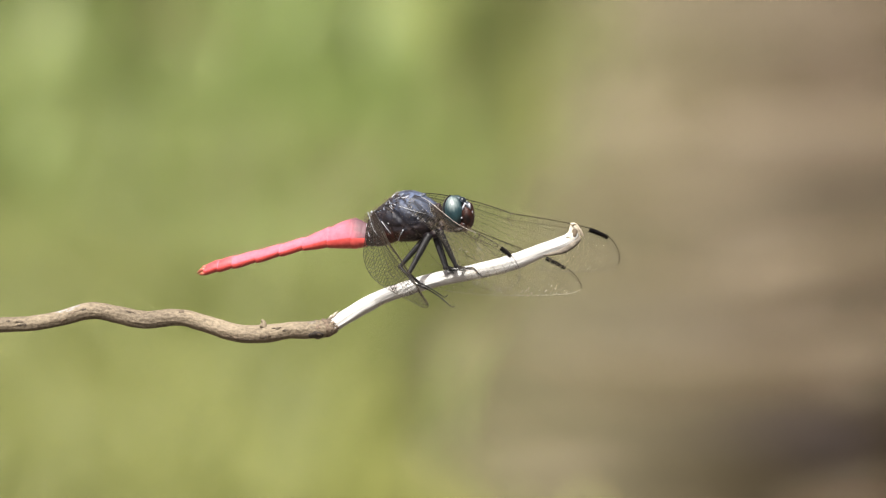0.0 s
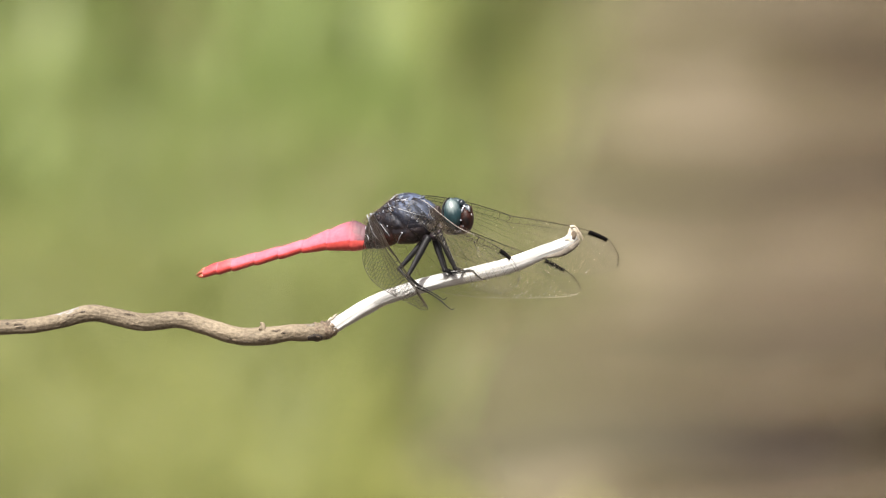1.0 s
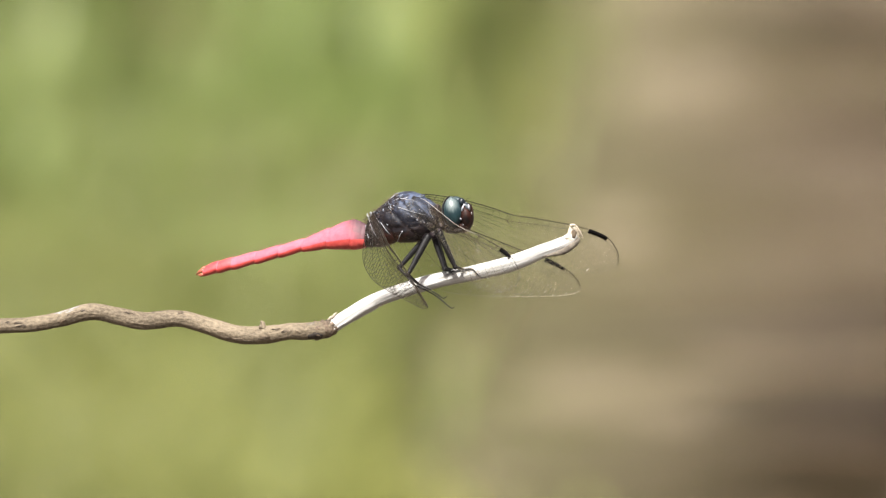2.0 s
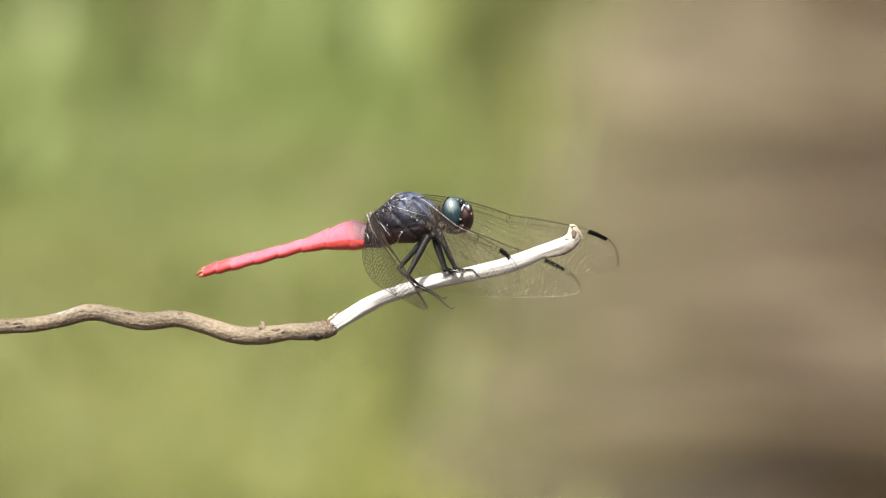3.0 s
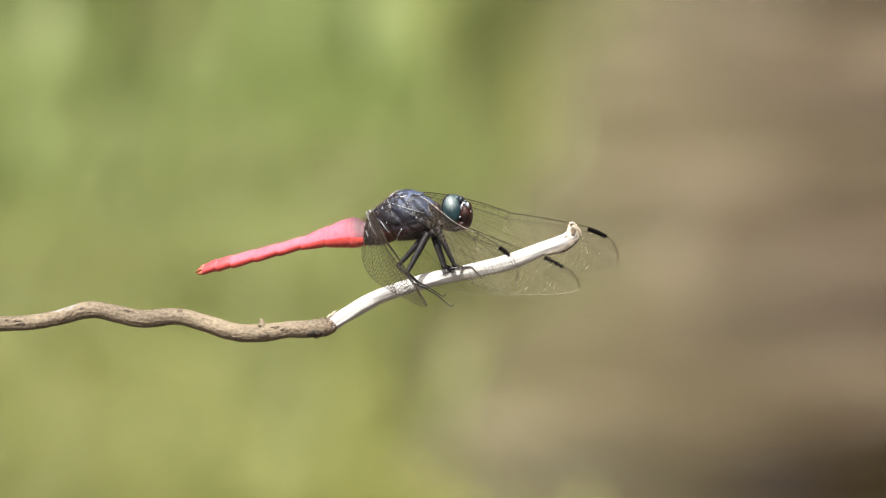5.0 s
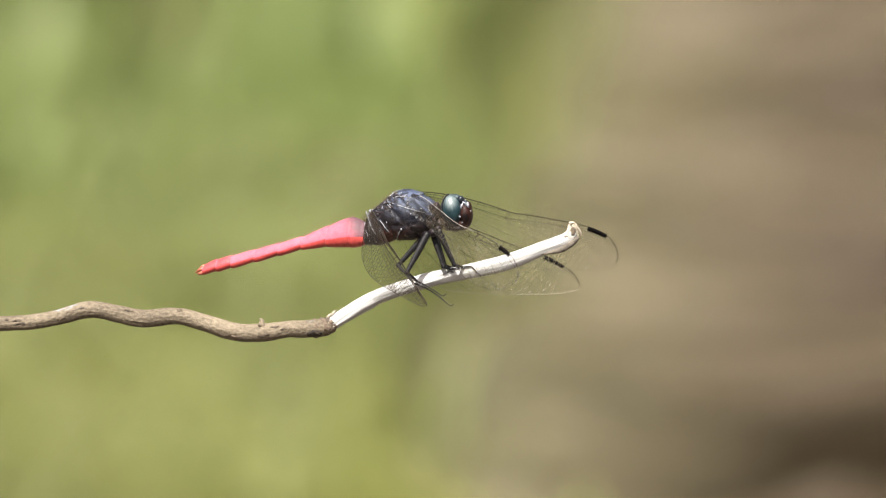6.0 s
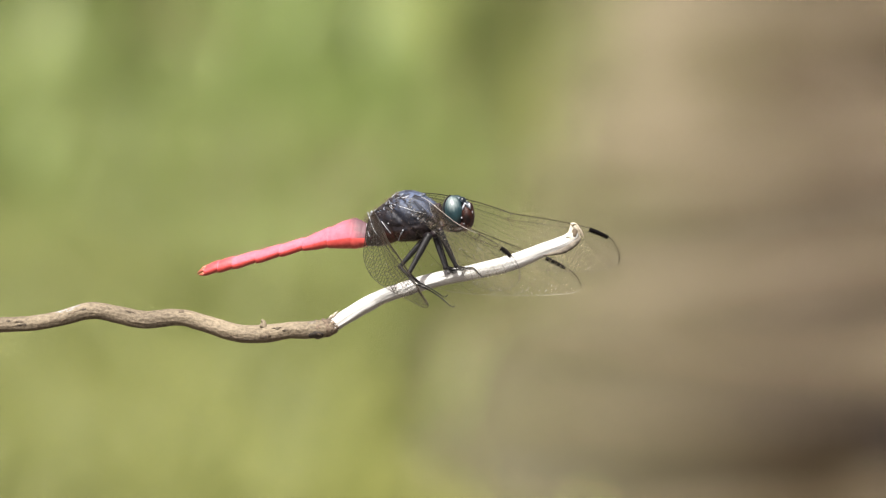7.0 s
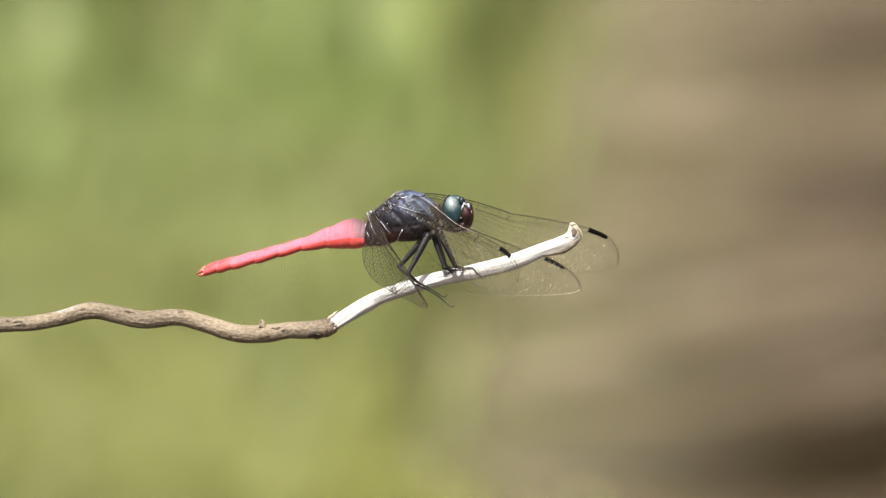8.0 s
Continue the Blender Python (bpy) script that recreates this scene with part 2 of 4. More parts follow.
cover_bank(SOIL, 0.0, 0.75)
GRASS = surface("grass_blades", (0.146, 0.169, 0.049), (0.248, 0.260, 0.089), 8, 0.5, island=0.6, through_light=0.45)
GREENGRASS = surface("green_grass_blades", (0.132, 0.170, 0.049), (0.224, 0.254, 0.086), 8, 0.5, island=0.6, through_light=0.45)
SCRUB = surface("scrub_leaves", (0.018, 0.026, 0.010), (0.055, 0.062, 0.022), 8, 0.6, island=0.6, through_light=0.15)
GREENS = {
    "light": surface("fresh_green_blades", (0.165, 0.232, 0.066), (0.27, 0.33, 0.110), 8, 0.45, island=0.6, through_light=0.4),
    "deep": surface("deep_green_blades", (0.145, 0.198, 0.057), (0.24, 0.284, 0.090), 8, 0.45, island=0.6, through_light=0.35),
    "yellow": surface("yellow_green_blades", (0.285, 0.305, 0.082), (0.43, 0.44, 0.150), 8, 0.5, island=0.6, through_light=0.4),
    "straw": surface("pale_straw_blades", (0.24, 0.205, 0.12), (0.40, 0.345, 0.215), 8, 0.7, island=0.6, through_light=0.25),
    "rust": surface("rusty_stems", (0.075, 0.040, 0.026), (0.150, 0.085, 0.055), 8, 0.7, island=0.6, through_light=0.15),
    "dry": surface("dry_blades", (0.140, 0.112, 0.057), (0.255, 0.200, 0.112), 8, 0.7, island=0.6, through_light=0.2),
}


def water_surface(name):
    """Murky water: muddy over the shallows, with a dark reflection painted into one spot."""
    mat = surface(name, (0.040, 0.0315, 0.0215), (0.079, 0.0625, 0.0445), 5.0, 0.05, coarse=2.0)
    ns, ls = mat.node_tree.nodes, mat.node_tree.links
    out = ns["Principled BSDF"]
    out.inputs["IOR"].default_value = 1.33
    base = out.inputs["Base Color"].links[0].from_socket
    where = ns.new("ShaderNodeNewGeometry")
    # round dark patch: a dark reflection put into the water's colour
    reflected_dark = ns.new("ShaderNodeVectorMath")
    reflected_dark.operation = "DISTANCE"
    reflected_dark.inputs[1].default_value = (0.27, 3.18, WATER_Z)
    ls.new(where.outputs["Position"], reflected_dark.inputs[0])
    deep = ns.new("ShaderNodeMapRange")
    deep.interpolation_type = "SMOOTHSTEP"
    deep.inputs["From Min"].default_value, deep.inputs["From Max"].default_value = 0.06, 0.365
    deep.inputs["To Min"].default_value, deep.inputs["To Max"].default_value = 1.0, 0.0
    ls.new(reflected_dark.outputs["Value"], deep.inputs["Value"])
    out_there = ns.new("ShaderNodeSeparateXYZ")
    ls.new(where.outputs["Position"], out_there.inputs[0])
    shelf = ns.new("ShaderNodeMapRange")
    shelf.interpolation_type = "SMOOTHSTEP"
    shelf.inputs["From Min"].default_value, shelf.inputs["From Max"].default_value = 0.09, 0.28
    shelf.inputs["To Min"].default_value, shelf.inputs["To Max"].default_value = 0.0, 0.5
    ls.new(out_there.outputs["X"], shelf.inputs["Value"])
    darkest = ns.new("ShaderNodeMath")
    darkest.operation = "MAXIMUM"
    ls.new(deep.outputs[0], darkest.inputs[0])
    ls.new(shelf.outputs[0], darkest.inputs[1])
    mix = ns.new("ShaderNodeMix")
    mix.data_type = "RGBA"
    mix.inputs[7].default_value = (0.011, 0.007, 0.0035, 1)
    ls.new(darkest.outputs[0], mix.inputs[0])
    ls.new(base, mix.inputs[6])
    # greenish shallows along the shore, the grassy bank's reflection painted in with them
    along = ns.new("ShaderNodeVectorMath")
    along.operation = "DOT_PRODUCT"
    along.inputs[1].default_value = (1, -0.06, 0)
    ls.new(where.outputs["Position"], along.inputs[0])
    shore_tint = ns.new("ShaderNodeMapRange")
    shore_tint.interpolation_type = "SMOOTHSTEP"
    shore_tint.inputs["From Min"].default_value, shore_tint.inputs["From Max"].default_value = -0.20, -0.03
    shore_tint.inputs["To Min"].default_value, shore_tint.inputs["To Max"].default_value = 1.0, 0.0
    ls.new(along.outputs["Value"], shore_tint.inputs["Value"])
    green = ns.new("ShaderNodeMix")
    green.data_type = "RGBA"
    green.inputs[7].default_value = (0.080, 0.073, 0.041, 1)
    ls.new(shore_tint.outputs[0], green.inputs[0])
    ls.new(mix.outputs[2], green.inputs[6])
    ls.new(green.outputs[2], out.inputs["Base Color"])
    return mat


WATER_Z = -0.03
WATER = water_surface("murky_water")


# ---- helpers for meshes ----
def at(a, b, d=0.0):
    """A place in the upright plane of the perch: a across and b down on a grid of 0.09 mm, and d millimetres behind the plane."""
    far = 1 + d * 0.001 / DIST
    return Vector(((a - 784) * UNIT * far, d * 0.001, (441 - b) * UNIT * far))


def finish(name, bm, material, smooth=True):
    mesh = bpy.data.meshes.new(name)
    bmesh.ops.recalc_face_normals(bm, faces=bm.faces[:])
    bm.to_mesh(mesh)
    bm.free()
    for m in material if isinstance(material, (list, tuple)) else [material]:
        mesh.materials.append(m)
    if smooth:
        mesh.shade_smooth()
    return mesh


def part(name, bm, material, parent, label="", smooth=True):
    ob = new(name, finish(name, bm, material, smooth))
    ob.parent = parent
    return tagged(ob, label)


def rings(bm, loops, caps=True, mat=0):
    """Skin a row of closed loops of equal length."""
    vs = [[bm.verts.new(p) for p in loop] for loop in loops]
    n = len(vs[0])
    made = []
    for one, two in zip(vs, vs[1:]):
        for i in range(n):
            made.append(bm.faces.new((one[i], one[(i + 1) % n], two[(i + 1) % n], two[i])))
    if caps:
        made += [bm.faces.new(vs[0]), bm.faces.new(vs[-1][::-1])]
    for f in made:
        f.material_index = mat
    return made


def tube(bm, points, radii, n=8, rough=0.0, grain=400.0, caps=True, mat=0, flat=1.0, mapped=False, ridges=0.0):
    """A round bar along points; rough: how uneven its skin is, as a share of its radius."""
    loops, side = [], None
    for i, p in enumerate(points):
        way = (points[min(i + 1, len(points) - 1)] - points[max(i - 1, 0)]).normalized()
        if side is None:
            side = way.orthogonal().normalized()
        side = (side - way * side.dot(way)).normalized()
        up = way.cross(side)
        loop = []
        for k in range(n):
            w = 2 * math.pi * k / n
            off = side * math.cos(w) + up * math.sin(w) * flat
            q = p + off * radii[i]
            if ridges:
                q = q + off * radii[i] * ridges * (noise.noise(Vector((math.cos(w) * 2.3, math.sin(w) * 2.3, i * 0.035))) + 0.7 * noise.noise(Vector((math.cos(w) * 6, math.sin(w) * 6, i * 0.06))))
            if rough:
                q = q + off * radii[i] * rough * (noise.noise(q * grain) + 0.6 * noise.noise(q * grain * 2.7))
            loop.append(q)
        loops.append(loop)
    made = rings(bm, loops, caps, mat)
    if mapped:
        layer = bm.loops.layers.uv.verify()
        run = [0.0]
        for p, q in zip(points, points[1:]):
            run.append(run[-1] + (q - p).length)
        for f, face in enumerate(made[:n * (len(points) - 1)]):
            j, i = divmod(f, n)
            for loop, (jj, ii) in zip(face.loops, ((j, i), (j, i + 1), (j + 1, i + 1), (j + 1, i))):
                loop[layer].uv = (run[jj], ii / n * 2 * math.pi * radii[jj])
    return made


def glide(keys, steps):
    """A smooth row through keys (tuples of numbers), steps to each stretch."""
    ks = [np.array(k, float) for k in keys]
    rows = []
    for i in range(len(ks) - 1):
        p0, p1, p2, p3 = ks[max(i - 1, 0)], ks[i], ks[i + 1], ks[min(i + 2, len(ks) - 1)]
        for s in range(steps):
            u = s / steps
            rows.append(0.5 * (2 * p1 + (p2 - p0) * u + (2 * p0 - 5 * p1 + 4 * p2 - p3) * u * u + (3 * p1 - p0 - 3 * p2 + p3) * u ** 3))
    rows.append(ks[-1])
    return rows


def ball(bm, middle, size, turn=None, rough=0.0, grain=900.0, u=20, v=14, mat=0):
    made = bmesh.ops.create_uvsphere(bm, u_segments=u, v_segments=v, radius=1.0)["verts"]
    for vert in made:
        q = Vector((vert.co.x * size[0], vert.co.y * size[1], vert.co.z * size[2]))
        if turn:
            q = turn @ q
        q = q * (1 + rough * noise.noise((q + middle) * grain))
        vert.co = middle + q
    for vert in made:
        for f in vert.link_faces:
            f.material_index = mat


def smooth_step(lo, hi, x):
    u = min(max((x - lo) / (hi - lo), 0), 1)
    return u * u * (3 - 2 * u)


# ---- ground, water ----


def shore(y):
    return -0.050 + 0.058 * (y - 3.05) + 0.008 * math.sin(y * 11)


def ground_height(x, y):
    pond = smooth_step(-0.01, 0.06, x - shore(y)) * smooth_step(1.2, 1.6, y) * (1 - smooth_step(4.45, 4.75, y + 0.06 * math.sin(x * 5))) * (1 - smooth_step(2.6, 3.2, x))
    foot = 3.75 + 1.0 * smooth_step(-0.15, 0.30, x - shore(y))
    bank = 1.5 * smooth_step(foot, 9.0, y) + 0.06 * smooth_step(foot, foot + 0.65, y)
    lump = 0.012 * noise.noise(Vector((x * 6, y * 6, 0))) + 0.05 * noise.noise(Vector((x * 0.7, y * 0.7, 4)))
    return bank - 0.14 * pond + lump * (1 - pond)


def spread(lo, hi, fine_lo, fine_hi, step):
    """Grid lines: even within the near stretch, ever wider outside it."""
    mid = list(np.arange(fine_lo, fine_hi + step / 2, step))
    left, right, w = [], [], step
    x = fine_lo
    while x > lo:
        w *= 1.35
        x -= w
        left.append(x)
    x, w = mid[-1], step
    while x < hi:
        w *= 1.35
        x += w
        right.append(x)
    return left[::-1] + mid + right


def sheet(xs, ys, height):
    verts = [(x, y, height(x, y)) for y in ys for x in xs]
    n = len(xs)
    faces = [(j * n + i, j * n + i + 1, (j + 1) * n + i + 1, (j + 1) * n + i) for j in range(len(ys) - 1) for i in range(n - 1)]
    mesh = bpy.data.meshes.new("sheet")
    mesh.from_pydata(verts, [], faces)
    mesh.shade_smooth()
    return mesh


def make_ground():
    mesh = sheet(spread(-600, 600, -1.6, 3.4, 0.040), spread(-600, 1500, 1.0, 5.6, 0.040), ground_height)
    mesh.materials.append(SOIL)
    tagged(new("ground", mesh), "bare brown muddy soil round a small pond", "ground", kind="structure")
    mesh = sheet(list(np.arange(-0.3, 3.4, 0.1)), list(np.arange(1.1, 5.1, 0.1)), lambda x, y: WATER_Z - 0.004)
    mesh.materials.append(WATER)
    tagged(new("water", mesh), "murky brown pond water", "water", kind="structure")


def make_ripples(name, seed, length, height, slant):
    """One train of ripples, a rigid wavy skin of water that drifts."""
    def wave(x, y):
        bend = 0.15 * noise.noise(Vector((x * 6 + seed, y * 2, 1)))
        swell = 0.6 + 1.3 * noise.noise(Vector((x * 8 + seed, y * 3, 7)))
        return height * swell * math.sin(2 * math.pi * (y + slant * x + bend) / length) + height * 0.15 * noise.noise(Vector((x * 12, y * 20, seed)))
    mesh = sheet(list(np.arange(-0.45, 1.6, 0.040)), list(np.arange(2.2, 7.2, 0.0125)), wave)
    mesh.materials.append(WATER)
    ob = new(name, mesh)
    ob.location = (0, 0, WATER_Z)
    return tagged(ob, "low ripples drifting over murky brown pond water", "ripples", kind="stuff")


def blades(bm, count, where, tall, wide, lean=0.35):
    """Bent, tapering, folded grass blades."""
    for _ in range(count):
        x, y = where()
        foot = Vector((x, y, max(ground_height(x, y), WATER_Z) - 0.01))
        h, w, turn = tall * random.uniform(0.45, 1.1), wide * random.uniform(0.6, 1.3), random.uniform(0, 6.283)
        side, out = Vector((math.cos(turn), math.sin(turn), 0)), Vector((-math.sin(turn), math.cos(turn), 0))
        bend = random.uniform(0.05, lean) * h
        rows = []
        for u in (0, 0.4, 0.75):
            p = foot + Vector((0, 0, h * u * (1 - 0.12 * u))) + out * bend * u * u
            half = w * (1 - u * 0.75)
            rows.append([bm.verts.new(p - side * half), bm.verts.new(p + out * half * 0.4), bm.verts.new(p + side * half)])
        tip = bm.verts.new(foot + Vector((0, 0, h * 0.9)) + out * bend)
        for one, two in zip(rows, rows[1:]):
            bm.faces.new((one[0], one[1], two[1], two[0]))
            bm.faces.new((one[1], one[2], two[2], two[1]))
        bm.faces.new((rows[-1][0], rows[-1][1], tip))
        bm.faces.new((rows[-1][1], rows[-1][2], tip))


def make_grass():
    random.seed(40)
    bm = bmesh.new()

    def carpet(near, far):
        while True:
            y = random.uniform(near, far)
            x = shore(y) + 0.01 - abs(random.gauss(0, 0.20)) + (0.10 * random.random() ** 2 if random.random() < 0.25 else -0.01)
            if x > -1.2 and x < shore(y) + 0.004 + 0.03 * random.random() ** 3:
                return x, y
    blades(bm, 30000, lambda: carpet(3.38 + random.gauss(0, 0.06), 5.4), 0.06, 0.0035, 1.0)
    tagged(new("grass", finish("grass", bm, GREENGRASS)), "short green grass on the pond bank", "grass", kind="stuff")
    bm = bmesh.new()
    blades(bm, 11000, lambda: carpet(2.5, 3.42 + random.gauss(0, 0.06)), 0.06, 0.0035, 1.0)

    def margin():
        y = random.uniform(3.0, 3.8)
        return shore(y) + random.gauss(-0.030, 0.020), y
    blades(bm, 2800, margin, 0.045, 0.0032, 1.0)

    def sparse():
        y = random.uniform(4.75, 5.6)
        return shore(y) + 0.26 * random.random() ** 2.2, y
    blades(bm, 800, sparse, 0.06, 0.003, 1.0)
    tagged(new("grass", finish("grass", bm, GRASS)), "short sunlit yellow-green grass on the pond bank", "grass", kind="stuff")
    bm = bmesh.new()

    def waterline():
        y = random.uniform(3.28, 3.76)
        return shore(y) + random.uniform(-0.03, 0.04), y
    blades(bm, 260, waterline, 0.04, 0.003, 1.0)
    tagged(new("grass", finish("grass", bm, GRASS)), "trampled olive grass along the waterline", "grass", kind="stuff")
    bm = bmesh.new()
    # pale blades added to brighten the dark gap at the waterline
    blades(bm, 260, waterline, 0.04, 0.003, 1.0)
    tagged(new("grass", finish("grass", bm, GREENS["straw"])), "pale grass added to lighten the dark waterline", "grass", kind="stuff")
    bm = bmesh.new()

    def thin():
        y = random.uniform(4.75, 6.4)
        return shore(y) + 0.40 * random.random() ** 2.2, y
    blades(bm, 3200, thin, 0.06, 0.003, 1.0)
    tagged(new("grass", finish("grass", bm, GREENS["dry"])), "thin dry grass on the brown bank", "grass", kind="stuff")
    bm = bmesh.new()
    # out of view: straw added as the light part of the water's reflections
    blades(bm, 3500, lambda: (random.gauss(0.3, 0.9), random.uniform(4.8, 5.7)), 0.06, 0.004, 1.0)
    tagged(new("grass", finish("grass", bm, GREENS["dry"])), "unseen straw-coloured grass added for the water to mirror", "grass", kind="stuff")
    bm = bmesh.new()
    # out of view: scrub added to darken the ripples' reflections and block low sky
    blades(bm, 8000, lambda: (random.gauss(0.35, 1.0), random.uniform(6.9, 8.6)), 0.60, 0.015, 0.9)
    tagged(new("scrub", finish("scrub", bm, SCRUB)), "unseen dark green scrub added for the water to mirror", "scrub", kind="stuff")
    bm = bmesh.new()

    def shallows():
        y = random.uniform(3.35, 4.75)
        return shore(y) + abs(random.gauss(0, 0.013 + 0.016 * (y - 3.35))), y
    blades(bm, 550, shallows, 0.05, 0.0028, 1.0)

    def slope():
        y = random.uniform(3.7, 4.7)
        return shore(y) + random.uniform(-0.07, 0.02), y
    blades(bm, 2400, slope, 0.05, 0.0032, 1.0)
    tagged(new("grass", finish("grass", bm, GRASS)), "thin olive grass standing in the shallows", "grass", kind="stuff")
    bm = bmesh.new()
    # pale blades make up for the shade on the slope facing the water
    blades(bm, 500, slope, 0.05, 0.0032, 1.0)
    tagged(new("grass", finish("grass", bm, GREENS["straw"])), "pale grass added to lighten the shaded slope", "grass", kind="stuff")
    bm = bmesh.new()
    # out of view: stems added for a dark reddish reflection on the water
    blades(bm, 700, lambda: (random.gauss(0.36, 0.07), random.gauss(5.6, 0.15)), 0.13, 0.007, 0.8)
    tagged(new("dead_stems", finish("dead_stems", bm, GREENS["rust"])), "unseen rusty stems added for their reddish reflection", "stems", kind="stuff")
    bm = bmesh.new()
    blades(bm, 6000, lambda: (random.uniform(-0.25, -0.035), random.uniform(2.90, 3.22)), 0.04, 0.0042, 1.0)
    blades(bm, 3500, lambda: (random.uniform(-0.17, -0.03), random.uniform(2.85, 3.10)), 0.045, 0.0042, 1.0)
    tagged(new("grass", finish("grass", bm, GREENS["yellow"])), "short sunlit yellow-green grass by the water", "grass", kind="stuff")
    random.seed(41)
    tufts = [(-0.205, 3.70, 0.12, "deep", 40), (-0.190, 3.50, 0.10, "light", 35), (-0.082, 3.90, 0.16, "light", 45), (-0.072, 3.70, 0.14, "light", 40), (-0.050, 3.80, 0.15, "light", 40), (-0.040, 3.65, 0.12, "light", 35),
             (-0.060, 4.10, 0.15, "light", 40), (-0.095, 4.20, 0.14, "light", 40), (-0.018, 4.00, 0.14, "light", 35), (-0.008, 3.90, 0.10, "yellow", 16), (-0.130, 3.90, 0.14, "dry", 12), (-0.118, 3.80, 0.14, "dry", 12),
             (-0.102, 3.50, 0.08, "dry", 12), (-0.180, 4.00, 0.14, "deep", 35), (-0.162, 3.90, 0.14, "deep", 30), (-0.215, 4.20, 0.15, "deep", 30), (-0.150, 4.20, 0.14, "light", 30), (-0.060, 3.30, 0.07, "light", 30),
             (-0.160, 3.35, 0.07, "light", 30), (-0.145, 3.25, 0.06, "light", 25)]
    for _ in range(24):
        tufts.append((random.uniform(-0.27, -0.05), random.uniform(3.6, 4.5), random.uniform(0.05, 0.08), random.choice(("light", "deep", "light")), 40))
    for x in np.linspace(-0.2, -0.02, 10):
        tufts.append((x, random.uniform(3.04, 3.16), 0.045, "yellow", 80))
    for x, y, tall, hue, count in tufts:
        bm = bmesh.new()
        blades(bm, count, lambda: (x + random.gauss(0, 0.030), y + random.gauss(0, 0.03)), tall, 0.004, 0.6)
        words = {"light": "fresh light green", "deep": "deep green", "yellow": "sunlit yellow-green", "dry": "dry straw-brown"}[hue]
        tagged(new("grass_tuft", finish("grass_tuft", bm, GREENS[hue])), words + " grass tuft on the pond bank", "grass", "tufts on the bank", "stuff")


# ---- twig ----
TWIG_BARK = [(-3500, 9200, 45), (-3450, 6500, 42), (-3300, 4000, 38), (-2800, 2000, 33), (-1900, 1000, 27), (-1000, 690, 21), (-450, 600, 17), (-150, 584, 14.5),
             (0, 576, 13.5), (60, 572, 13.5), (105, 564, 13.5), (150, 552, 15), (180, 551, 15), (220, 560, 15.5), (260, 567, 15.5), (300, 562, 14.5), (330, 564, 15),
             (365, 574, 15.5), (400, 585, 15.5), (430, 591, 16), (470, 591, 15.5), (510, 585, 15), (550, 584, 15.5), (575, 582, 15.5), (590, 577, 13.5)]
TWIG_BARE = [(578, 581, 11), (592, 574, 12.5), (620, 557, 12.5), (650, 539, 13), (680, 524, 13), (720, 510, 12.5), (760, 498, 12.5), (800, 489, 13), (840, 481, 13.5),
             (880, 472, 13.5), (920, 460, 13.5), (960, 443, 12.5), (985, 434, 12), (1003, 427, 11.5), (1013, 419, 11), (1017.5, 411, 9.5), (1018, 403, 7.5)]


